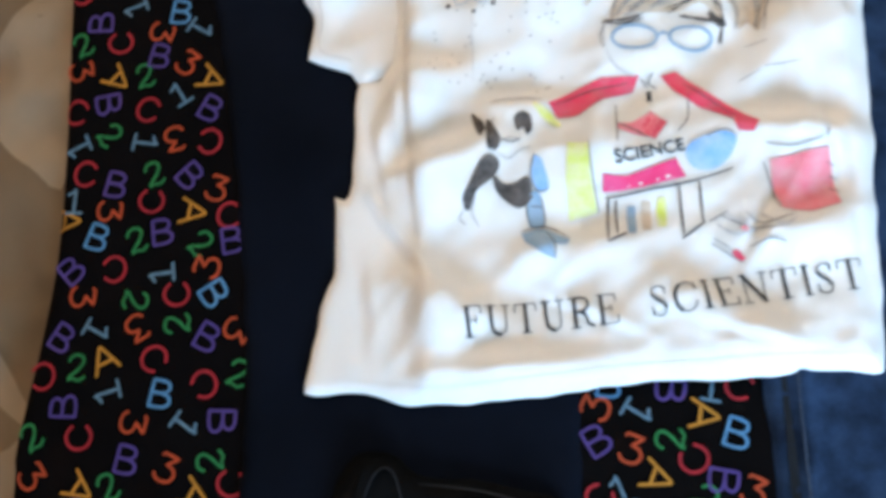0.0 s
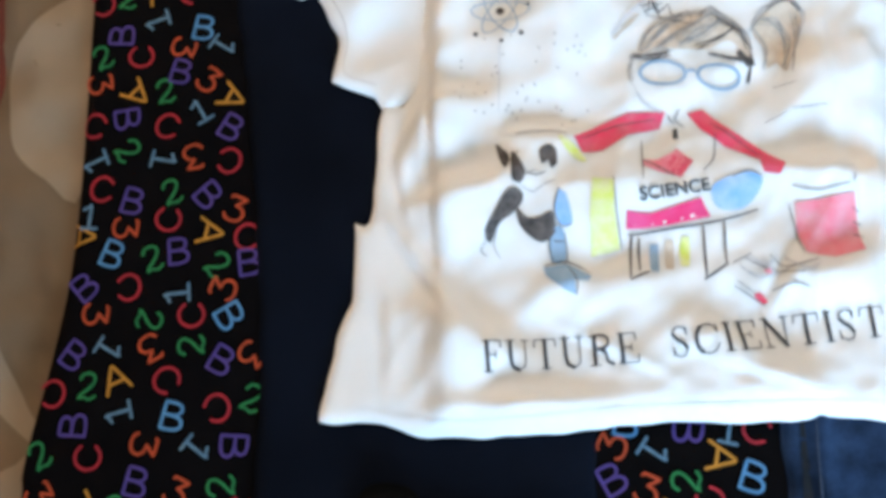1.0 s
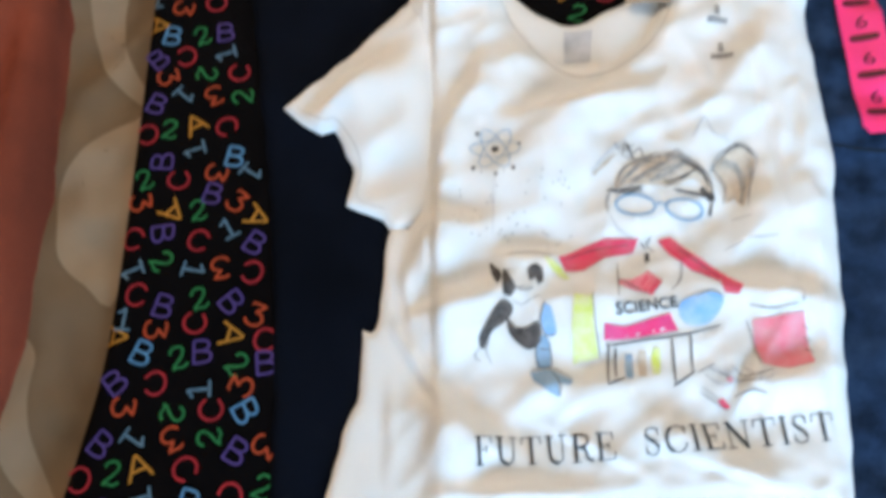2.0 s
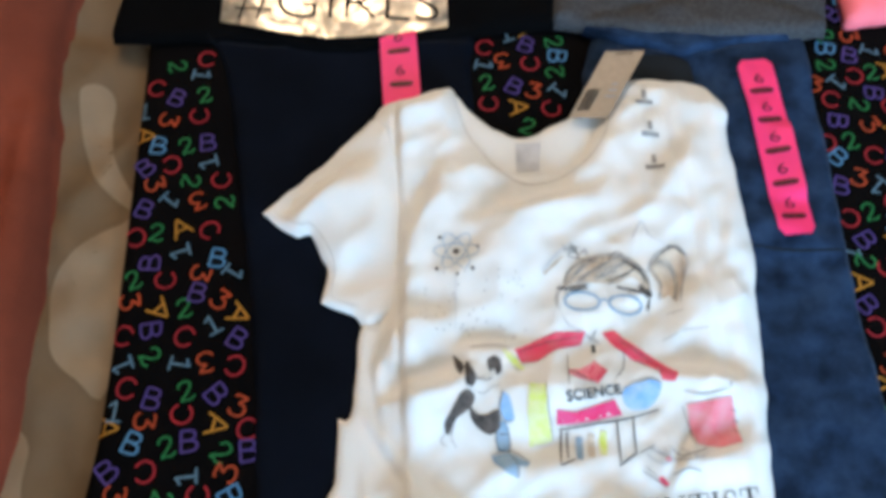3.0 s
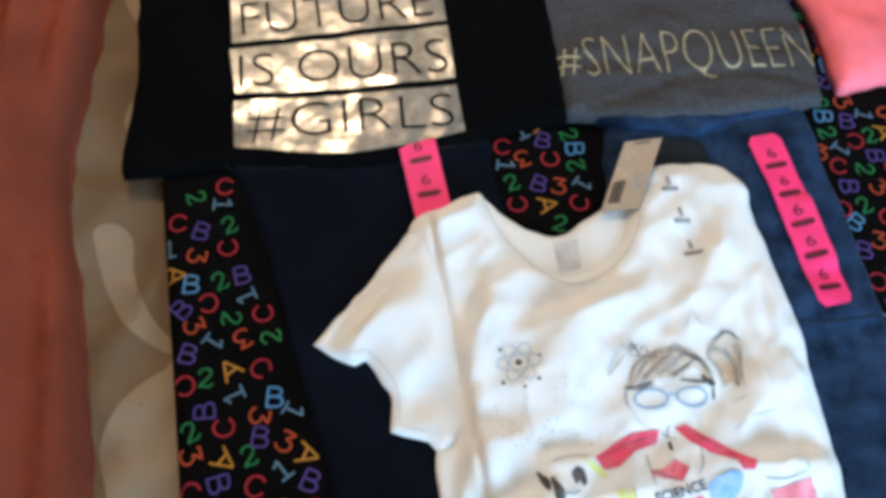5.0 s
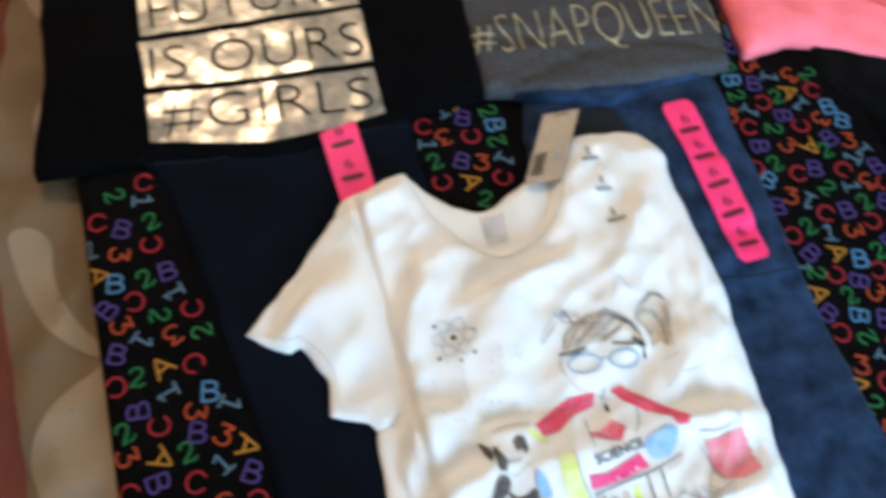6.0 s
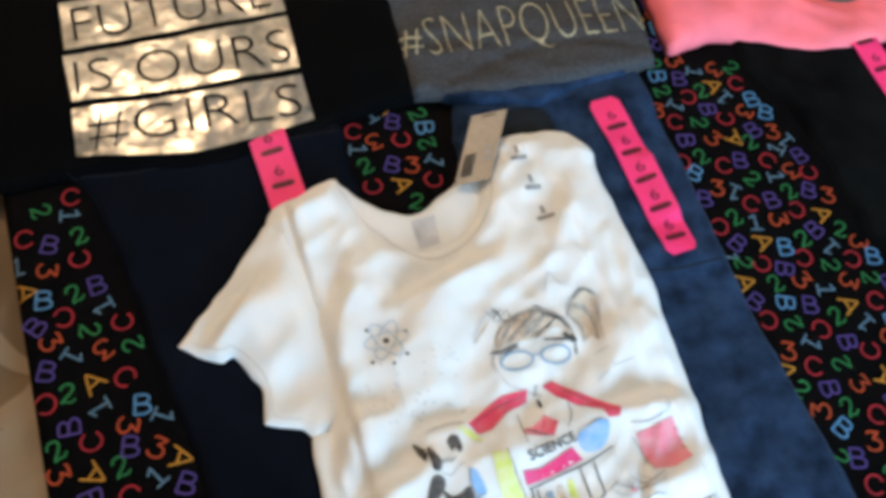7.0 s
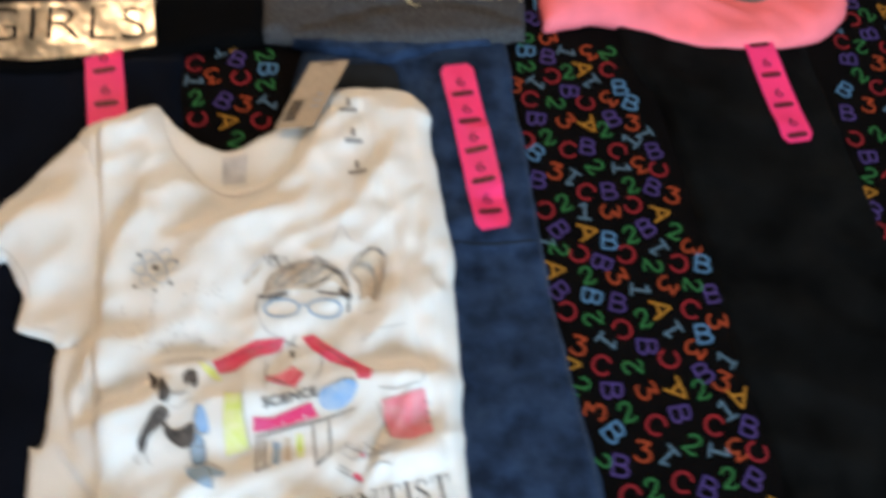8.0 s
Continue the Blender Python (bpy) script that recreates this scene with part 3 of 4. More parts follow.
leggings(mm((-226, 640), (-226, 640), (-225, 562), (-216, 450), (-206, 335), (-200, 260), (-197, 190), (-201, 135), (-208, 75), (-206, 40), (-206, -160), (-206, -160), (-50, -160), (-50, -160), (-45, 50), (-60, 200), (-80, 320), (-110, 430), (-140, 560), (-140, 640), (-140, 640)),
         leg_top(1.3), "black leggings printed with coloured letters and numbers, tucked under navy trousers",
         lambda u, v: (-0.200 + u - 0.009 * smooth_step((v - 0.10) / 0.05) - 0.06 * max(0.0, v - 0.17), 0.200 + v, 0), -0.05, 0.60, lambda x, y: 0.046 < y < 0.545, LEFT_PRINT)


def right_lay(u, v):
    x, y = 0.378 + 0.863 * u - 0.122 * v, 0.3722 + 0.004 * u + 1.0105 * v
    return x - 0.009 + 0.7 * min(0.014, (y - 0.375) ** 2), y, 5.3


leggings(mm((330, 720), (330, 720), (330, 560), (332, 440), (338, 330), (346, 230), (352, 160), (360, -160), (360, -160), (510, -160), (510, -160), (500, 150), (490, 235), (486, 360), (478, 480), (450, 566), (440, 720), (440, 720)),
         leg_top(2.6), "black leggings with coloured letter print between jeans and black trousers",
         right_lay, 0.02, 0.74, lambda x, y: 0.148 < y < 0.577, RIGHT_PRINT)
leggings(mm((40, 640), (40, 640), (45, 560), (52, 480), (70, 300), (95, 110), (100, -160), (100, -160), (230, -160), (230, -160), (215, 120), (190, 300), (158, 480), (170, 560), (170, 640), (170, 640)),
         leg_top(4.9), "black leggings with coloured letter print under the white T-shirt",
         lambda u, v: (0.008 + u, 0.4735 + v, 2), 0.44, 0.60, lambda x, y: True, MIDDLE_PRINT)
leggings(mm((600, 740), (600, 740), (606, 560), (612, 450), (620, 350), (625, 100), (625, 100), (800, 100), (800, 100), (800, 740), (800, 740)),
         leg_top(6.1), "black leggings printed with coloured letters and numbers, beside black trousers",
         lambda u, v: (0.663 + u, 0.430 + v, 4), 0.25, 0.74, lambda x, y: x < 0.622)


# ---- trousers ----
def seam(points, width, tree, mat, parent, name="seam", label=""):
    stroke(name, points, width, tree, mat, parent, lift=0.0006, step=0.006, label=label)


navy = thing("navy_trousers", "dark navy cotton trousers laid flat between two printed leggings", "trousers")
NAVY_RING = mm((-178, 640), (-178, 640), (-172, 560), (-150, 500), (-126, 400), (-104, 300), (-90, 215), (-78, 100), (-72, -160), (-72, -160), (112, -160), (112, -160), (109, 110), (90, 290), (60, 480), (57, 560), (57, 640), (57, 640))
_, NAVY_TREE = cloth("leg", NAVY_RING, lambda x, y: 0.0105 + 0.0034 * wrinkle(x, y, 0.06, 5.5, 0.9, 2) + 0.001 * wrinkle(x, y, 0.03, 2.5) + 0.002 * math.exp(-((y - 0.545 + 0.03 * x) / 0.006) ** 2), NAVY, navy, bottom=-0.004, edge=0.008)
seam(mm((-168, 541), (-120, 537), (-60, 541), (0, 543), (55, 545)), 0.0012, NAVY_TREE, NAVY_STITCH, navy, "waistband_stitch")

jeans = thing("blue_jeans", "dark blue denim jeans laid flat under the white T-shirt", "jeans")
_, JEANS = cloth("leg", mm((152, 640), (152, 640), (153, 560), (144, 500), (150, 400), (180, 260), (200, 120), (204, 50), (206, -160), (206, -160), (374, -160), (374, -160), (361, 160), (354, 230), (346, 325), (341, 440), (338, 560), (338, 640), (338, 640)),
                 lambda x, y: 0.0112 + 0.0045 * wrinkle(x, y, 0.08, 1.5, 1.2, 2) + 0.0042 * (0.2 - abs(wrinkle(x, y, 0.045, 6.5, 1.2, 1.8))) + 0.0014 * (0.2 - abs(wrinkle(x, y, 0.022, 8.5, 0.3, 2.2))) + 0.0008 * wrinkle(x, y, 0.014, 3.5) + 0.0045 * smooth_step((y - 0.352) / 0.012) * smooth_step((x - 0.255) / 0.02) - 0.003 * smooth_step((y - 0.50) / 0.1) + 0.0035 * math.exp(-((x - 0.2205 - 0.03 * (0.12 - y)) / 0.0045) ** 2) * smooth_step((0.2 - y) / 0.05) - 0.003 * math.exp(-((x - 0.212 - 0.03 * (0.12 - y)) / 0.003) ** 2) * smooth_step((0.2 - y) / 0.05), DENIM, jeans, bottom=-0.004, edge=0.008)
seam(mm((212, 122), (215, 60), (217, -40)), 0.0045, JEANS, DENIM_DARK, jeans, "side_seam")
seam(mm((218, 122), (221, 60), (223, -40)), 0.0010, JEANS, STITCH, jeans, "side_stitch")
seam(mm((333, 556), (336, 440), (341, 330), (349, 230), (356, 160), (362, 40)), 0.0013, JEANS, STITCH, jeans, "edge_stitch")
# dark line paints the shade below the pocket fold
seam(mm((268, 362), (300, 359), (341, 360)), 0.0016, JEANS, DENIM_DARK, jeans, "pocket_edge")
seam(mm((176, 548), (205, 543), (236, 540), (270, 546), (300, 552)), 0.0012, JEANS, STITCH, jeans, "waistband_stitch")
WAIST = ((148, 559), (172, 553), (200, 546), (226, 539), (248, 543), (280, 549), (322, 554))
cloth("waistband", mm(*WAIST, WAIST[-1], (324, 572), (324, 572), (280, 570), (226, 562), (172, 572), (148, 577), (148, 577)), lambda x, y: 0.0185 + 0.0012 * wrinkle(x, y, 0.02, 4.4, 0.2, 2), DENIM, jeans, bottom=0.008, step=0.004, edge=0.004)
# flat dark patch painted for the lining and shade inside the waist
decal("waist_opening", mm((172, 532), (200, 538), (232, 534), (238, 512), (228, 498), (170, 500)), JEANS, DENIM_DARK, jeans, lift=0.0008)

black = thing("black_trousers", "plain black trousers laid flat beside printed leggings", "trousers")
_, BLACK_TREE = cloth("leg", mm((433, 720), (433, 720), (436, 566), (462, 484), (471, 356), (476, 233), (486, 153), (500, -160), (500, -160), (640, -160), (640, -160), (632, 300), (624, 440), (618, 545), (612, 720), (612, 720)),
                      lambda x, y: 0.0105 + 0.004 * wrinkle(x, y, 0.08, 9.5, 0.2, 2) + 0.004 * (0.2 - abs(wrinkle(x, y, 0.05, 1.1, 1.1, 2.5))) + 0.0025 * (0.2 - abs(wrinkle(x, y, 0.026, 4.3, 0.9, 3))), BLACK, black, bottom=-0.004, edge=0.008)
seam(mm((447, 560), (471, 480), (480, 356), (485, 233), (496, 140)), 0.0012, BLACK_TREE, BLACK, black, "side_seam")

folded = thing("folded_black_trousers", "black trousers folded with a belt loop at the waistband", "trousers")
_, FOLD = cloth("waistband", mm((-62, -160), (-62, -160), (-30, 30), (-16, 70), (-3, 79), (10, 77), (23, 68), (58, 65), (99, 54), (104, 20), (104, -160), (104, -160)), lambda x, y: 0.019 + 0.002 * wrinkle(x, y, 0.04, 3.3), BLACK, folded, bottom=0.004, edge=0.010)
seam(mm((24, 62), (58, 59), (96, 49)), 0.0012, FOLD, NAVY_STITCH, folded, "waistband_stitch")
stroke("belt_loop", mm((-8, 45), (-2, 66), (7, 73), (15, 66), (20, 45)), 0.007, FOLD, BLACK, folded, lift=0.003)
stroke("loop_stitch", mm((-6, 45), (0, 64), (7, 70), (13, 64), (18, 45)), 0.001, FOLD, NAVY_STITCH, folded, lift=0.0034)


# ---- folded T-shirts ----
black_tee = thing("black_t_shirt", "folded black T-shirt with a silver foil slogan print", "t-shirt")
_, BTEE = cloth("body", mm((-246, 960), (-246, 960), (-248, 800), (-248, 714), (-246, 620), (-254, 560), (-253, 541), (-242, 537), (-158, 541), (-66, 533), (0, 540), (34, 548), (60, 555), (90, 560), (124, 563), (124, 563), (128, 700), (128, 960), (128, 960)),
                lambda x, y: 0.0255 + 0.004 * wrinkle(x, y, 0.09, 2.9, 0.4, 1.5) + 0.0014 * wrinkle(x, y, 0.03, 5.2) + 0.003 * (0.2 - abs(wrinkle(x, y, 0.05, 6.2, 0.9, 2))) - 0.13 * max(0.0, 0.606 - y), JERSEY, black_tee, bottom=0.008, edge=0.008)
for text, outline, left, right, tall in (
    ("THE", ((-162, 782), (28, 790), (28, 732), (-162, 724)), (-140, 733), (8, 740), 0.038),
    ("FUTURE", ((-163, 716), (29, 726), (30, 673), (-161, 662)), (-152, 670), (19, 680), 0.037),
    ("IS OURS", ((-163, 655), (-66, 660), (30, 667), (31, 608), (-60, 603), (-158, 605)), (-154, 611), (26, 615), 0.036),
    ("#GIRLS", ((-159, 598), (-66, 597), (31, 601), (34, 557), (-15, 548), (-66, 543), (-110, 548), (-160, 556)), (-148, 558), (26, 559), 0.034),
):
    panel = decal("foil_panel", mm(*outline), BTEE, FOIL, black_tee, step=0.005, lift=0.0007, smooth_outline=False)
    words("slogan_letter", text, *mm(left, right), tall, BTEE, JERSEY, panel, thin=-0.020, lift=0.0015, single=True)

grey_tee = thing("grey_t_shirt", "folded charcoal grey T-shirt with gold glitter lettering", "t-shirt")
_, GTEE = cloth("body", mm((116, 960), (116, 960), (117, 727), (118, 640), (120, 569), (124, 563), (175, 557), (235, 553), (298, 554), (346, 561), (354, 568), (358, 645), (345, 735), (330, 960), (330, 960)),
                lambda x, y: 0.0245 + 0.0045 * wrinkle(x, y, 0.09, 7.1, 0.4, 1.5) + 0.0014 * wrinkle(x, y, 0.03, 8.2) + 0.006 * (0.2 - abs(wrinkle(x, y, 0.05, 2.7, -0.25, 0.5))) - 0.0035 * math.exp(-((y - 0.577 + 0.02 * math.sin(18 * x)) / 0.005) ** 2), GREY, grey_tee, bottom=0.010, edge=0.009)
words("slogan_sign", "#", *mm((122, 604), (143, 603)), 0.029, GTEE, GOLD, grey_tee, thin=-0.010, lift=0.0011)
words("slogan_letter", "SNAPQUEEN", *mm((147, 592), (352, 587)), 0.054, GTEE, GOLD, grey_tee, thin=-0.027, lift=0.0011, single=True)

pink_tee = thing("pink_t_shirt", "folded coral pink T-shirt with a rippled lower edge", "t-shirt")
_, PTEE = cloth("body", mm((352, 960), (352, 960), (362, 736), (370, 645), (371, 582), (376, 572), (400, 577), (423, 580), (465, 567), (509, 552), (560, 548), (600, 551), (635, 562), (660, 587), (666, 640), (664, 960), (664, 960)),
                lambda x, y: 0.025 + 0.010 * wrinkle(x, y, 0.07, 4.1, 0.9, 1.8) + 0.010 * (0.2 - abs(wrinkle(x, y, 0.045, 6.6, 1.2, 2.2))) + 0.005 * (0.2 - abs(wrinkle(x, y, 0.022, 3.2, 0.8, 2.4))), CORAL, pink_tee, bottom=0.008, edge=0.014)
decal("silver_print", mm((548, 606), (566, 596), (590, 600), (598, 614), (572, 622)), PTEE, FOIL, pink_tee)

# ---- white T-shirt ----
tee = thing("white_t_shirt", "white cotton T-shirt with a colourful science print, laid on jeans", "t-shirt")


def bump(x, y, cx, cy, sx, sy, lean=0.0):
    c, s = math.cos(lean), math.sin(lean)
    u, v = (x - cx) * c + (y - cy) * s, (y - cy) * c - (x - cx) * s
    return math.exp(-(u / sx) ** 2 - (v / sy) ** 2)


def turned(x, y, cx, cy, sx, sy, lean, drop):
    """A face of the cloth that falls away across the line through (cx, cy), and slowly comes up again."""
    c, s = math.cos(lean), math.sin(lean)
    u, v = (x - cx) * c + (y - cy) * s, (y - cy) * c - (x - cx) * s
    return -drop * math.tanh(v / sy) * math.exp(-(u / sx) ** 2 - (v / (3 * sy)) ** 2)


# Slack folds: under the neck, beside the shoulder, across the waist, above the hem and by the seams.
SLACK = (
    (0.103, 0.387, 0.044, 0.0072, 0.30, 0.0123), (0.022, 0.388, 0.040, 0.0068, 1.27, 0.0087), (0.220, 0.259, 0.034, 0.0064, -0.06, 0.0095),
    (0.074, 0.273, 0.024, 0.0055, 0.10, 0.0087), (0.034, 0.243, 0.032, 0.0072, 0.42, 0.0109), (0.130, 0.259, 0.030, 0.0080, -0.05, 0.0040),
    (0.045, 0.164, 0.032, 0.0081, -0.45, 0.0094), (0.178, 0.163, 0.040, 0.0076, -0.45, 0.0080), (0.076, 0.128, 0.034, 0.0068, 0.10, 0.0080),
    (0.000, 0.276, 0.024, 0.0068, 1.20, 0.0080), (0.030, 0.293, 0.018, 0.0076, 0.05, 0.0080), (0.213, 0.322, 0.034, 0.0093, 1.25, 0.0058),
    (0.062, 0.352, 0.030, 0.0072, 0.55, 0.0043), (0.228, 0.205, 0.024, 0.0068, 0.35, 0.0058), (0.212, 0.430, 0.032, 0.0076, 1.05, 0.0065),
    (0.110, 0.195, 0.050, 0.0068, 0.15, 0.0058), (0.245, 0.360, 0.030, 0.0051, 1.50, 0.0043),
)


def tee_height(x, y):
    side = x - (-0.004 + (0.457 - y) * 0.080)
    other = x - (0.228 + (0.347 - y) * 0.157)
    z = 0.0240 + 0.0050 * wrinkle(x, y, 0.085, 1.7, 0.35, 0.6) + 0.0050 * (0.25 - abs(wrinkle(x, y, 0.060, 5.3, 0.4, 0.6))) + 0.0018 * wrinkle(x, y, 0.030, 2.3, -0.5, 0.7) + 0.0042 * (0.2 - abs(wrinkle(x, y, 0.030, 3.9, 0.25, 2.6))) + 0.0026 * (0.2 - abs(wrinkle(x, y, 0.018, 7.1, -0.8, 2.2))) + 0.0008 * wrinkle(x, y, 0.013, 9.3)
    z += -0.0045 * smooth_step(-side / 0.014 + 0.5) - 0.26 * min(0.03, max(0.0, -side)) - 0.0055 * bump(side, 0, 0, 0, 0.0022, 1) * smooth_step((y - 0.10) / 0.2) + 0.004 * bump(side, 0, 0.010, 0, 0.010, 1)
    z += -0.0024 * bump(other, 0, 0, 0, 0.004, 1) + 0.002 * bump(other, 0, 0.012, 0, 0.01, 1) - 0.12 * min(0.03, max(0.0, other))
    z += 0.004 * bump(x, y, 0.150, 0.116, 0.110, 0.012, 0.1)
    for fold in SLACK:
        z += turned(x, y, *fold)
    # pulled folds at the side seam and along the lower hem
    for cx, cy, lean in ((-0.008, 0.240, 0.25), (-0.006, 0.206, 0.62), (0.006, 0.190, 0.70), (-0.012, 0.155, 0.1), (0.205, 0.205, -0.5), (0.110, 0.150, 1.2), (0.190, 0.140, 1.3), (0.060, 0.440, 0.62)):
        z += -0.0035 * bump(x, y, cx, cy, 0.0030, 0.026, lean) + 0.003 * bump(x, y, cx + 0.007, cy, 0.005, 0.030, lean)
    return 0.0145 + 0.002 * math.log(1 + math.exp((z - 0.0145) / 0.002))


TEE_LEFT = ((-2, 298), (-18, 286), (-20, 253), (-21, 219), (-30, 219), (-30, 219), (-27, 178), (-32, 163), (-36, 137), (-40, 112), (-36, 108))
tee_body, TEE = cloth("body", mm((-22, 466), (8, 488), (37, 498), (41, 497), (47, 476), (56, 453), (80, 424), (104, 415), (134, 427), (153, 452), (163, 484), (175, 505), (195, 511), (238, 509), (256, 494), (263, 480), (262, 454), (267, 404), (270, 349), (268, 306), (267, 257), (265, 205), (263, 140), (262, 124), (255, 122), (229, 122), (172, 118), (117, 113), (70, 106), (24, 102), (-10, 108), *TEE_LEFT[::-1], (-6, 380)),
               tee_height, WHITE, tee, bottom=0.0112, step=0.003, edge=0.006, settle=0.018)


def sleeve_height(x, y):
    z = 0.0195 + 0.004 * wrinkle(x, y, 0.05, 2.1, 0.8, 0.7) + 0.002 * wrinkle(x, y, 0.022, 6.3) + 0.004 * (0.2 - abs(wrinkle(x, y, 0.022, 3.3, -0.7, 2.4)))
    z += turned(x, y, -0.060, 0.394, 0.036, 0.0075, 0.81, 0.0140) + turned(x, y, -0.036, 0.338, 0.030, 0.012, 0.35, -0.0070) + turned(x, y, -0.020, 0.425, 0.03, 0.009, 1.0, 0.0035)
    return z - 0.004 * bump(x, y, -0.055, 0.355, 0.010, 0.035, 0.5)


sleeve, SLEEVE = cloth("sleeve", mm((-101, 377), (-101, 377), (-84, 396), (-60, 421), (-25, 463), (-8, 476), (4, 470), (6, 380), (10, 310), (-4, 292), (-18, 286), (-22, 294), (-48, 304), (-48, 304), (-47, 328), (-53, 342), (-63, 360), (-71, 357), (-88, 366)), sleeve_height, WHITE, tee, "", bottom=0.0112, step=0.004, edge=0.006, settle=0.025)
neck, NECK = cloth("back_neck", mm((36, 500), (54, 480), (76, 461), (97, 454), (115, 461), (133, 473), (168, 498), (180, 500), (168, 450), (140, 415), (104, 402), (70, 415), (44, 450)), lambda x, y: 0.0134 + 0.003 * wrinkle(x, y, 0.025, 4.4, 0.6, 2), WHITE, tee, "inside of the back neck", bottom=0.005, step=0.004, edge=0.005)
decal("neck_label", mm((92, 446), (112, 447), (111, 421), (93, 419)), NECK, LABEL_GREY, neck, smooth_outline=False)
# grey line round the front neck, with the edge's shade put into its colour
stroke("neckband_seam", mm((50, 462), (59, 443), (82, 415), (105, 406), (136, 418), (158, 444), (167, 470)), 0.0012, TEE, SEAM_GREY, tee_body, lift=0.0004)
stroke("sleeve_stitch", mm((-92, 377), (-72, 365), (-62, 366), (-46, 345), (-41, 328), (-41, 308), (-22, 301)), 0.0008, SLEEVE, SEAM_GREY, sleeve, lift=0.0004)
stroke("hem_stitch", mm((-28, 117), (24, 111), (70, 115), (117, 122), (172, 127), (229, 131), (258, 131)), 0.0008, TEE, WHITE, tee_body, lift=0.0005)
for cx, cy in ((194, 484), (197, 453), (199, 424)):
    decal("size_mark", mm((cx - 7, cy), (cx + 7, cy), (cx + 7, cy - 4), (cx - 7, cy - 4)), TEE, PRINT_GREY, tee_body, smooth_outline=False)
    decal("size_mark", mm((cx - 1.5, cy + 10), (cx + 1.5, cy + 10), (cx + 2, cy + 2), (cx - 2, cy + 2)), TEE, PRINT_GREY, tee_body, smooth_outline=False)

# Print on the chest.
WIDE = {"F": 0.70, "U": 0.95, "T": 0.86, "R": 0.90, "E": 0.78, "S": 0.62, "C": 0.90, "I": 0.34, "N": 0.98}
BOWL = ((0.24, 1.0), (0.58, 1.0), (0.78, 0.90), (0.80, 0.72), (0.66, 0.56), (0.24, 0.52))
# Heavy stems and hairline serifs: a path across a box one wide and one high, and its weight.
SERIF = {
    "F": ((((0.24, 0.02), (0.24, 0.98)), 2.6), (((0.04, 1.0), (0.96, 1.0)), 0.8), (((0.96, 1.0), (0.98, 0.76)), 0.9), (((0.24, 0.52), (0.70, 0.52)), 0.8), (((0.70, 0.64), (0.70, 0.40)), 0.8), (((0.02, 0.0), (0.48, 0.0)), 0.8)),
    "U": ((((0.22, 1.0), (0.22, 0.34), (0.30, 0.10), (0.52, 0.0)), 2.4), (((0.52, 0.0), (0.74, 0.10), (0.80, 0.34), (0.80, 1.0)), 0.9), (((0.02, 1.0), (0.42, 1.0)), 0.8), (((0.64, 1.0), (0.96, 1.0)), 0.8)),
    "T": ((((0.5, 0.02), (0.5, 0.98)), 2.6), (((0.04, 1.0), (0.96, 1.0)), 0.8), (((0.04, 1.0), (0.02, 0.74)), 0.9), (((0.96, 1.0), (0.98, 0.74)), 0.9), (((0.30, 0.0), (0.70, 0.0)), 0.8)),
    "R": ((((0.24, 0.02), (0.24, 0.98)), 2.6), (BOWL, 1.5), (((0.48, 0.52), (0.68, 0.40), (0.76, 0.12), (0.98, 0.02)), 2.0), (((0.02, 1.0), (0.30, 1.0)), 0.8), (((0.02, 0.0), (0.46, 0.0)), 0.8)),
    "E": ((((0.24, 0.02), (0.24, 0.98)), 2.6), (((0.04, 1.0), (0.92, 1.0)), 0.8), (((0.92, 1.0), (0.94, 0.76)), 0.9), (((0.24, 0.52), (0.68, 0.52)), 0.8), (((0.68, 0.64), (0.68, 0.40)), 0.8), (((0.04, 0.0), (0.96, 0.0)), 0.8), (((0.96, 0.0), (0.98, 0.26)), 0.9)),
    "S": ((((0.88, 0.74), (0.80, 0.94), (0.50, 1.0), (0.20, 0.92), (0.14, 0.74)), 1.0), (((0.14, 0.74), (0.36, 0.58), (0.68, 0.44), (0.86, 0.26)), 2.2), (((0.86, 0.26), (0.78, 0.06), (0.48, 0.0), (0.18, 0.08), (0.10, 0.30)), 1.0), (((0.88, 0.96), (0.88, 0.70)), 0.8), (((0.10, 0.04), (0.10, 0.32)), 0.8)),
    "C": ((((0.90, 0.72), (0.80, 0.94), (0.56, 1.0), (0.30, 0.92)), 1.0), (((0.30, 0.92), (0.14, 0.70), (0.11, 0.48), (0.16, 0.24), (0.32, 0.06)), 2.4), (((0.32, 0.06), (0.56, 0.0), (0.80, 0.08), (0.94, 0.30)), 1.0), (((0.91, 0.98), (0.91, 0.68)), 0.8)),
    "I": ((((0.5, 0.02), (0.5, 0.98)), 2.6), (((0.05, 1.0), (0.95, 1.0)), 0.8), (((0.05, 0.0), (0.95, 0.0)), 0.8)),
    "N": ((((0.18, 0.0), (0.18, 0.98)), 0.9), (((0.16, 0.98), (0.84, 0.02)), 2.4), (((0.84, 0.02), (0.84, 1.0)), 0.9), (((0.02, 1.0), (0.22, 1.0)), 0.8), (((0.02, 0.0), (0.34, 0.0)), 0.8), (((0.68, 1.0), (0.98, 1.0)), 0.8)),
}


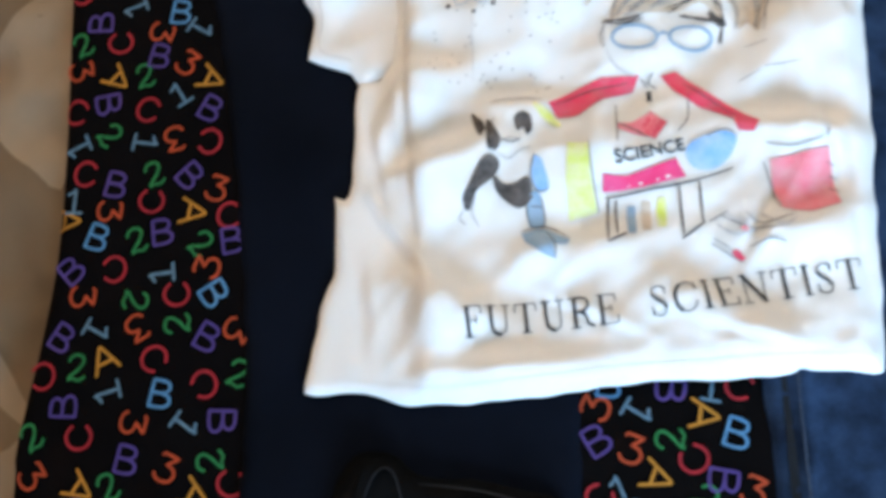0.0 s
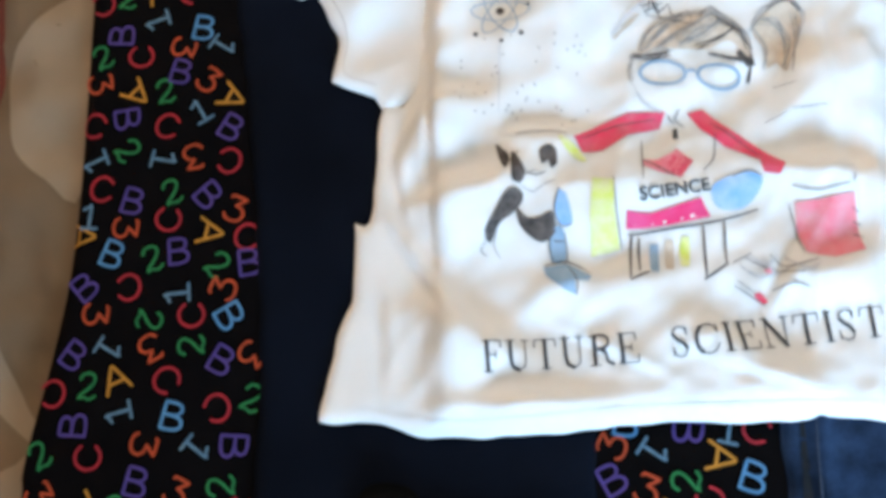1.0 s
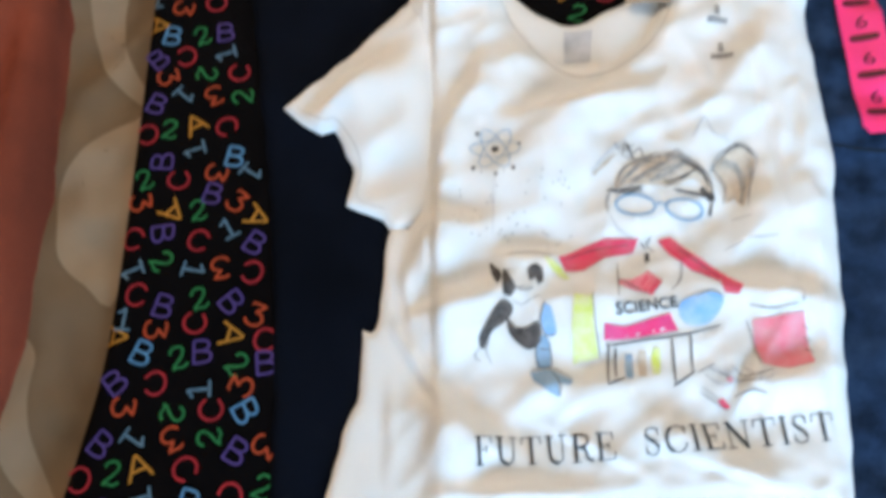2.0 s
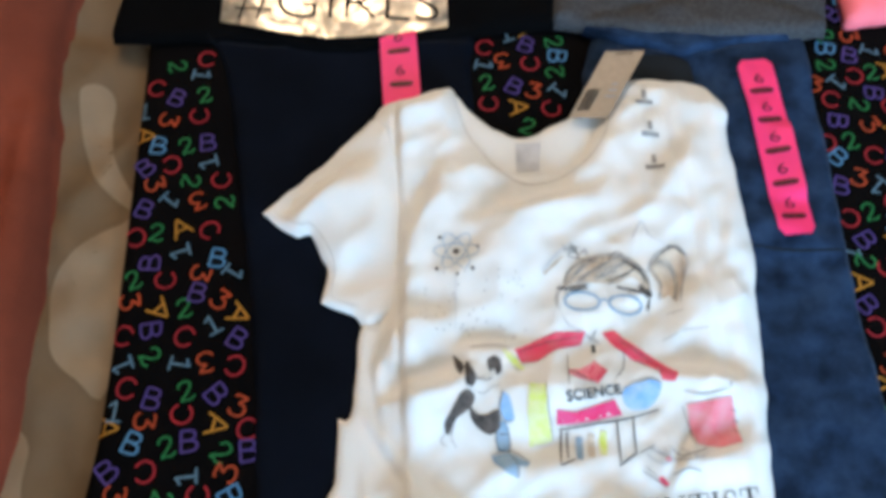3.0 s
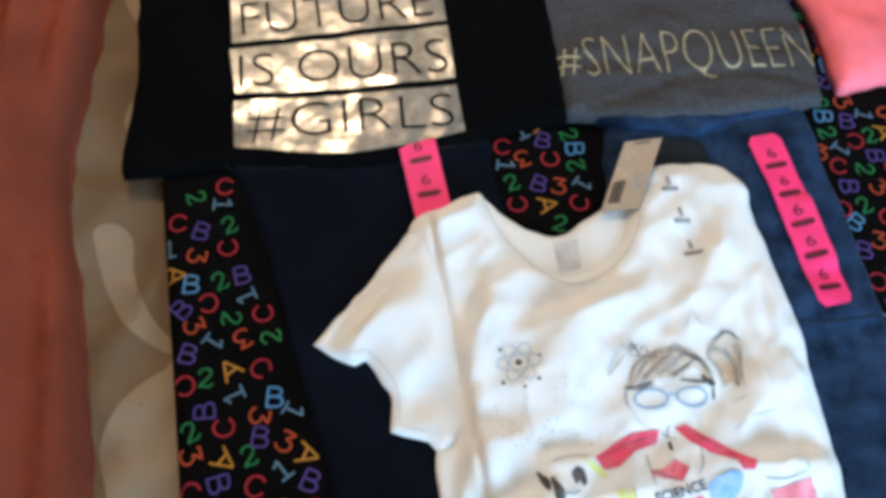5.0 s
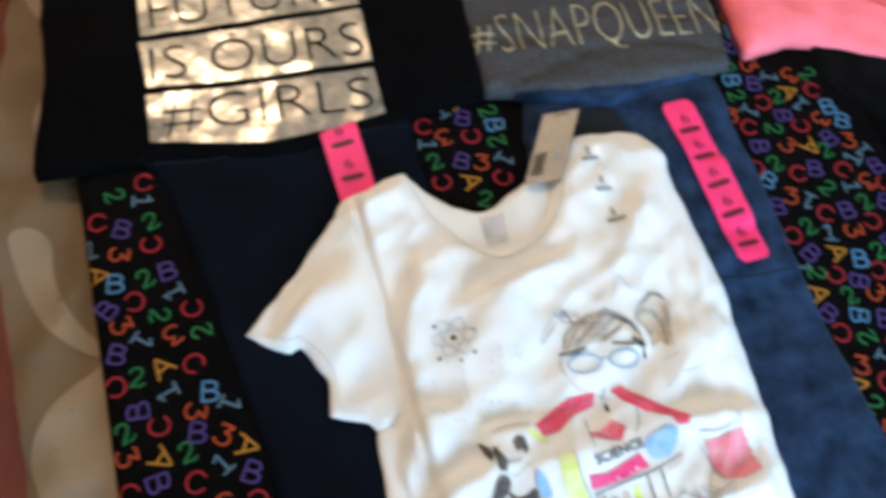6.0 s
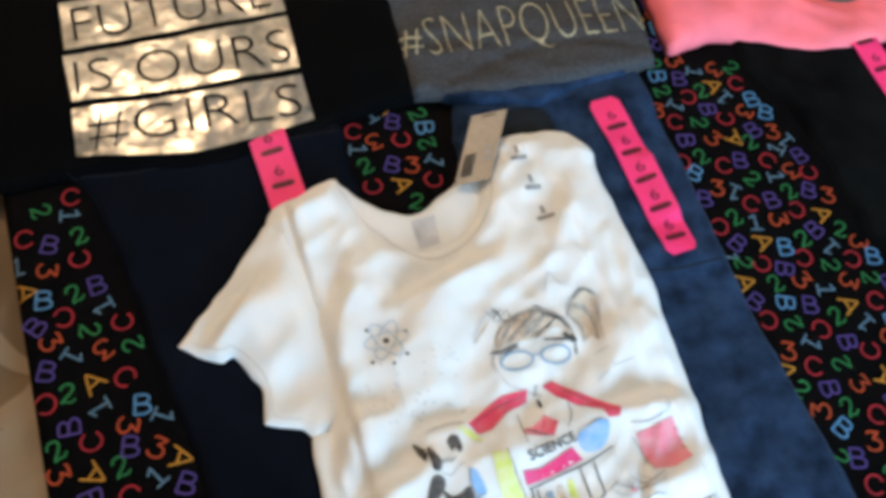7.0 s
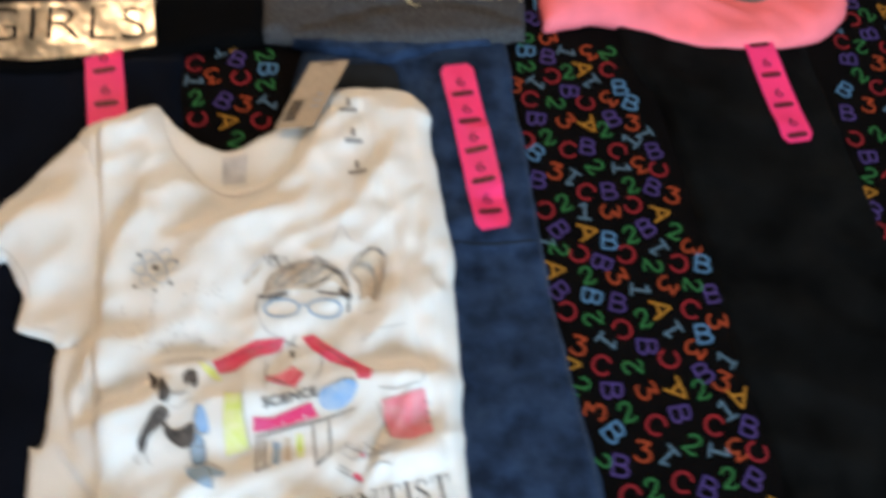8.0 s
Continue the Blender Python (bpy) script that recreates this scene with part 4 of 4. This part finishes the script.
def serif_words(text, left, right, high):
    """A line of capitals with heavy stems and hairline serifs."""
    gap = 0.15
    total = sum(WIDE[c] + gap for c in text) - gap
    p, q = (np.array(v) / 1000 for v in (left, right))
    along = q - p
    unit = along / np.linalg.norm(along)
    up, run = np.array((-unit[1], unit[0])) * high, 0.0
    for c in text:
        a, b = p + along * run / total, p + along * (run + WIDE[c]) / total
        paths = [([tuple(a + (b - a) * u + up * w) for u, w in points], weight) for points, weight in SERIF[c]]
        verts, faces = ribbons(paths, 0.00075, 0.0015)
        mesh_object("slogan_letter", [(x, y, height_on(TEE, x, y) + 0.0009 + z) for x, y, z in verts], [tuple(reversed(f)) for f in faces], PRINT_BLACK, tee_body)
        run += WIDE[c] + gap


serif_words("FUTURE", (48, 137), (128, 146), 0.0155)
serif_words("SCIENTIST", (145, 149), (253, 165), 0.0152)
words("slogan_word", "SCIENCE", *mm((128, 232), (165, 239)), 0.0072, TEE, PRINT_BLACK, tee_body, thin=0.02)
words("slogan_letter", "I", *mm((146, 269), (148.5, 269)), 0.0065, TEE, PRINT_BLACK, tee_body)


def print_shape(points, mat, soft=True):
    decal("print_shape", mm(*points), TEE, mat, tee_body, "", step=0.003, smooth_outline=soft)


def print_line(points, mat=PRINT_DARK, width=0.0009, closed=False):
    stroke("print_line", mm(*points), width, TEE, mat, tee_body, closed)


print_shape(((142, 285), (122, 284), (106, 277), (92, 269), (97, 260), (108, 261), (122, 271), (139, 276)), PRINT_RED, False)
print_shape(((154, 285), (162, 287), (177, 274), (194, 263), (204, 255), (201, 249), (193, 250), (191, 257), (174, 264), (161, 275)), PRINT_RED, False)
print_shape(((129, 256), (137, 256), (147, 262), (153, 258), (146, 247), (137, 249), (129, 252)), PRINT_PINK, False)
print_shape(((147, 263), (156, 255.5), (149, 245.5), (141, 251)), PRINT_RED, False)
print_shape(((121, 227), (134, 226), (160, 235), (165, 225), (143, 220), (121, 217)), PRINT_ROSE, False)
print_shape(((167, 243), (183, 250), (192, 247), (190, 239), (183, 231), (172, 229), (166, 234)), PRINT_BLUE)
print_shape(((102, 244), (113, 243), (114, 227), (118, 206), (103, 202), (101, 223)), PRINT_LIME, False)
print_shape(((83, 268), (92, 264), (99, 254), (92, 256)), PRINT_LIME)
print_shape(((209, 234), (224, 236), (239, 240), (241, 225), (243, 209), (228, 205), (214, 207), (210, 221)), PRINT_PINK, False)
# Dark patched shape beside a small instrument.
print_shape(((49, 263), (53, 260), (56, 257), (57, 251), (55, 247), (52, 252)), PRINT_DARK)
print_shape(((58, 258), (63, 252), (66, 245), (63, 239), (59, 240), (58, 247)), PRINT_DARK)
print_shape(((73, 259), (78, 263), (82, 261), (83, 252), (80, 249), (78, 254), (75, 251)), PRINT_DARK)
print_shape(((60, 237), (65, 234), (64, 228), (59, 222), (53, 217), (48, 207), (45, 213), (50, 223), (55, 233)), PRINT_DARK)
print_shape(((62, 226), (68, 221), (75, 222), (81, 225), (83, 214), (76, 208), (68, 212), (63, 218)), PRINT_DARK)
for points in (((64, 238), (70, 235), (77, 240), (82, 242)), ((46, 208), (43, 203), (47, 200)), ((52, 214), (50, 206), (54, 199)), ((66, 244), (71, 247), (75, 246))):
    print_line(points, PRINT_GREY, 0.0006)
print_shape(((84, 237), (88, 235), (92, 219), (86, 218), (82, 226)), PRINT_BLUE)
print_shape(((82, 216), (87, 216), (89, 199), (82, 197), (80, 206)), PRINT_STEEL)
print_shape(((77, 194), (89, 197), (103, 191), (101, 188), (94, 188), (95, 180), (89, 182), (79, 189)), PRINT_STEEL, False)
for points in (((84, 238), (82, 226), (86, 217), (92, 219)), ((81, 215), (80, 205), (83, 197)), ((88, 214), (90, 200), (88, 196)), ((77, 195), (90, 198), (103, 192)), ((90, 196), (95, 188), (95, 180)), ((82, 209), (89, 209)), ((51, 262), (56, 252), (62, 258)), ((66, 246), (72, 244), (77, 247))):
    print_line(points, PRINT_DARK, 0.0007)
for x, y in ((127, 219.5), (134, 220.5), (141, 221.5), (149, 223.5), (156, 225)):
    print_shape([(x + 2.0 * math.cos(a * math.pi / 3), y + 1.1 * math.sin(a * math.pi / 3)) for a in range(6)], WHITE)
for points in (((166, 279), (180, 268), (192, 259)), ((96, 268), (112, 275), (136, 281)), ((176, 247), (186, 251), (193, 247)), ((113, 245), (115, 228), (119, 206)), ((238, 232), (242, 230)), ((239, 225), (243, 223)), ((239, 218), (244, 216)), ((206, 233), (209, 222), (213, 207))):
    print_line(points, PRINT_DARK, 0.0006)
# Bench with small bottles.
for points in (((124, 215), (123, 190)), ((123, 189), (133, 194)), ((161, 220), (163, 192)), ((162, 191), (174, 200)), ((173, 199), (172, 223)), ((122, 214), (143, 218), (166, 222), (190, 230)), ((128, 213), (128, 194))):
    print_line(points, width=0.0013)
for cx, cy, mat in ((136, 202, PRINT_STEEL), (144, 204, PRINT_SAND), (152, 206, PRINT_LIME)):
    print_shape(((cx - 2, cy + 8), (cx + 2, cy + 8), (cx + 2, cy - 8), (cx - 2, cy - 8)), mat)
# Sand-coloured swirl over two lens rings.
print_shape(((127, 318), (129, 328), (136, 336), (148, 341), (164, 343), (178, 339), (188, 331), (189, 318), (184, 322), (177, 328), (165, 323), (149, 321), (138, 322)), PRINT_SAND)
print_shape(((190, 334), (198, 347), (208, 353), (216, 347), (216, 334), (211, 322), (208, 310), (203, 316), (198, 312), (197, 324)), PRINT_SAND)
for cx, cy, rx, ry in ((140, 307, 12.5, 7.0), (171, 306.5, 12, 7.0)):
    print_line([(cx + rx * math.cos(a * math.pi / 5), cy + ry * math.sin(a * math.pi / 5)) for a in range(10)], PRINT_STEEL, 0.0018, True)
print_line(((153, 308), (155.5, 309), (158, 308)), PRINT_STEEL, 0.0018)
random.seed(11)


def sketched(points, count, spread, mat, width):
    """Loose pencil strokes that follow one another along a line."""
    for _ in range(count):
        print_line([(x + random.uniform(-spread, spread), y + random.uniform(-spread, spread)) for x, y in points], mat, width * random.uniform(0.7, 1.3))


# loose strands over the swirl, heavy at both ends of the rings
for points, count, spread, mat, width in (
    (((127, 320), (131, 331), (142, 339), (156, 343)), 4, 1.8, PRINT_GREY, 0.0005),
    (((156, 343), (174, 341), (186, 333), (190, 322)), 5, 2.2, PRINT_GREY, 0.0005),
    (((168, 341), (181, 335), (188, 324)), 6, 2.4, PRINT_DARK, 0.0006),
    (((152, 342), (141, 333), (130, 321)), 6, 2.4, PRINT_GREY, 0.0005),
    (((166, 342), (152, 333), (136, 322)), 6, 2.6, PRINT_GREY, 0.0005),
    (((174, 340), (162, 332), (148, 323)), 6, 2.4, PRINT_GREY, 0.0005),
    (((180, 337), (173, 330), (160, 323)), 5, 2.0, PRINT_DARK, 0.0005),
    (((123, 317), (133, 316), (144, 319)), 6, 1.6, PRINT_DARK, 0.0007),
    (((166, 320), (178, 317), (190, 315)), 6, 1.6, PRINT_DARK, 0.0007),
    (((125, 317), (122, 309), (124, 301)), 3, 1.4, PRINT_GREY, 0.0005),
    (((189, 320), (190, 312), (187, 304)), 5, 1.6, PRINT_DARK, 0.0006),
    (((188, 333), (196, 347), (208, 354), (217, 347), (216, 333)), 4, 1.6, PRINT_GREY, 0.0005),
    (((198, 348), (208, 353), (216, 347)), 2, 1.0, PRINT_DARK, 0.0005),
    (((195, 340), (204, 341), (210, 329), (206, 312)), 6, 2.2, PRINT_GREY, 0.0005),
    (((191, 336), (198, 326), (196, 313)), 3, 1.6, PRINT_GREY, 0.0005),
    (((213, 345), (214, 330), (209, 310)), 3, 1.6, PRINT_GREY, 0.0005),
    (((132, 352), (122, 343), (112, 329)), 3, 1.4, LABEL_GREY, 0.0006),
    (((113, 328), (120, 333), (127, 341)), 4, 1.8, PRINT_SAND, 0.0008),
    (((124, 300), (129, 291), (140, 284)), 2, 1.0, LABEL_GREY, 0.0005),
    (((177, 358), (185, 372), (190, 362), (202, 357)), 2, 1.0, LABEL_GREY, 0.0006),
):
    sketched(points, count, spread, mat, width)
print_shape(((181, 321), (187, 323), (191, 314), (187, 313)), PRINT_DARK)
# small crown
for points in (((126, 350), (131, 342), (133, 351), (138, 343), (143, 348), (146, 340), (154, 345), (156, 338)), ((130, 341), (142, 339), (156, 337)), ((128, 346), (137, 349)), ((131, 343), (139, 349)), ((139, 339), (134, 348)), ((160, 341), (166, 347), (172, 343))):
    print_line(points, PRINT_DARK, 0.0007)
# collar marks
for points in (((150, 287), (147, 281), (152, 277)), ((168, 272), (167, 258), (161, 250)), ((129, 268), (129, 244)), ((143, 283), (147, 278)), ((129, 256), (137, 252), (146, 247))):
    print_line(points, PRINT_DARK, 0.0007)
# pencil rules beside the rings
for points in (((195, 279), (206, 285)), ((209, 287), (228, 290)), ((200, 300), (212, 303))):
    print_line(points, PRINT_GREY, 0.0005)
# Atom, and other pencil marks.
for turn in (0, 60, 120):
    c, s = math.cos(radians(turn)), math.sin(radians(turn))
    print_line([(48.5 + 17 * math.cos(a * math.pi / 6) * c - 6.5 * math.sin(a * math.pi / 6) * s, 344 + 17 * math.cos(a * math.pi / 6) * s + 6.5 * math.sin(a * math.pi / 6) * c) for a in range(12)], PRINT_STEEL, 0.0007, True)
for x, y, r in ((48.5, 344, 2.6), (36, 355, 1.5), (61, 329, 1.5), (35, 329, 1.5), (64, 347, 1.2), (50, 324, 1.2)):
    print_shape([(x + r * math.cos(a * math.pi / 4), y + r * math.sin(a * math.pi / 4)) for a in range(8)], PRINT_DARK)
print_line(((49, 322), (50, 282)), LABEL_GREY, 0.0006)
for points in (((60, 268), (75, 272), (88, 270)), ((182, 204), (196, 197), (212, 196)), ((176, 200), (186, 206)), ((195, 205), (204, 199), (220, 204)), ((177, 188), (193, 178)), ((207, 243), (220, 240), (236, 244)), ((238, 245), (239, 250)), ((196, 186), (206, 190), (214, 188))):
    print_line(points, PRINT_GREY)
for points in (((180, 199), (190, 194), (202, 197)), ((190, 202), (199, 195), (208, 201)), ((204, 205), (212, 197), (221, 201)), ((184, 204), (193, 199), (200, 205))):
    sketched(points, 2, 1.4, LABEL_GREY, 0.0007)
print_shape(((187, 184), (190, 185), (194, 180), (191, 178.5)), PRINT_RED)
print_line(((178, 191), (187, 185)), PRINT_GREY, 0.0006)
print_shape(((192, 197), (195, 198), (196, 195), (193, 194)), PRINT_PINK)
random.seed(4)
for _ in range(46):
    x, y = random.uniform(24, 100), random.uniform(275, 330)
    print_shape([(x + 0.6 * math.cos(a * math.pi / 3), y + 0.6 * math.sin(a * math.pi / 3)) for a in range(6)], PRINT_GREY)

# ---- tags and size strips ----
tag = thing("hang_tag", "brown kraft hang tag with dark printing at the white T-shirt's neck", "tag")
corner = [Vector((0.134, 0.467, 0.0195)), Vector((0.165, 0.467, 0.0215)), Vector((0.196, 0.528, 0.029)), Vector((0.164, 0.527, 0.028))]
bm = bmesh.new()
low_ring = [bm.verts.new(v) for v in corner]
high_ring = [bm.verts.new(v + Vector((0, -0.0002, 0.0008))) for v in corner]
bm.faces.new(list(reversed(low_ring)))
bm.faces.new(high_ring)
for i in range(4):
    bm.faces.new((low_ring[i], low_ring[(i + 1) % 4], high_ring[(i + 1) % 4], high_ring[i]))
part("card", bm, KRAFT, tag)


def tag_bar(name, u0, u1, v0, v1, mat):
    bm = bmesh.new()
    bm.faces.new([bm.verts.new(corner[0].lerp(corner[1], u).lerp(corner[3].lerp(corner[2], u), v) + Vector((0, -0.0003, 0.0012))) for u, v in ((u0, v0), (u1, v0), (u1, v1), (u0, v1))])
    part(name, bm, mat, tag)


tag_bar("slot", 0.30, 0.72, 0.945, 0.965, KRAFT_INK)
for k in range(7):
    tag_bar("printed_bar", 0.10 + 0.045 * k, 0.10 + 0.045 * k + (0.025 if k % 3 else 0.035), 0.10, 0.42, KRAFT_INK)
for k in range(3):
    tag_bar("printed_bar", 0.62, 0.9 - 0.06 * k, 0.30 + 0.09 * k, 0.33 + 0.09 * k, PRINT_GREY)


def size_strip(a, b, wide, count, tree, lift, label, first=None, gap=None, rolls=(0.02, 0.05, 0.02, 0.0, 0.0)):
    """A glossy strip from a to b (millimetres) with a size figure and a bar on each piece."""
    ob = thing("size_strip", label, "sticker", "size strips")
    p, q = np.array(a) / 1000, np.array(b) / 1000
    along = (q - p) / np.linalg.norm(q - p)
    side, length, w = np.array((-along[1], along[0])), float(np.linalg.norm(q - p)), wide / 2000
    ring = [p - w * side + 0.006 * along, p - w * side * 0.7, p + w * side * 0.7, p + w * side + 0.006 * along, q + w * side - 0.006 * along, q + w * side * 0.7, q - w * side * 0.7, q - w * side - 0.006 * along]
    piece = length / count
    ring = [tuple(r) for r in ring]
    flat, faces, _ = filled(curve_through([r for r in ring for _ in (0, 1)], 0.003), 0.003)
    verts = []
    heights = [0.1, 0.45, 0.9, 0.45, 0.1, 0.3]

    def tilts(run):
        """Each piece of the strip lies a little differently, bent at the perforations."""
        k = min(count - 1, max(0, int(run)))
        return heights[k] + (heights[k + 1] - heights[k]) * min(1.0, max(0.0, run - k))

    for x, y in flat:
        off = np.array((x, y)) - p
        run = (off @ along) / piece
        near = min(4.0, max(0.0, run - 0.5))
        k = min(3, int(near))
        roll = rolls[k] + (rolls[k + 1] - rolls[k]) * smooth_step((near - k - 0.3) / 0.4)
        verts.append((x, y, height_on(tree, x, y) + lift + 0.0007 + 0.004 * tilts(run) + max(0.0, 0.014 + off @ side) * max(0.0, roll)))
    top = BVHTree.FromPolygons([Vector(v) for v in verts], faces)
    film_strip = mesh_object("film", verts, faces, STRIP, ob)
    for k in range(count):
        c = p + along * (piece * (k + 0.5) if first is None else first + gap * k)
        up, right = -along, side
        foot = c - up * 0.001
        words("figure", "6", tuple(foot - right * 0.0036), tuple(foot + right * 0.0036), 0.0090, top, STRIP_INK, film_strip, lift=0.0006, thin=-0.012)
        low = c - up * ((gap or piece) * 0.30)
        decal("bar", [tuple(low - right * 0.010), tuple(low - right * 0.008 + up * 0.0022), tuple(low + right * 0.008 + up * 0.0022), tuple(low + right * 0.010), tuple(low + right * 0.008 - up * 0.0022), tuple(low - right * 0.008 - up * 0.0022)], top, STRIP_INK, film_strip, step=0.003, lift=0.0005)
    return ob


random.seed(21)
size_strip((-13, 590), (6, 430), 31, 5, NAVY_TREE, 0.0006, "glossy pink size strip stuck on navy trousers")
size_strip((287, 531), (304, 370), 28, 5, JEANS, 0.0006, "glossy pink size strip stuck on blue jeans", 0.0235, 0.0285, (0.02, -0.03, 0.17, 0.17, -0.03))
size_strip((558, 606), (578, 447), 28, 5, BLACK_TREE, 0.0006, "glossy pink size strip stuck on black trousers")
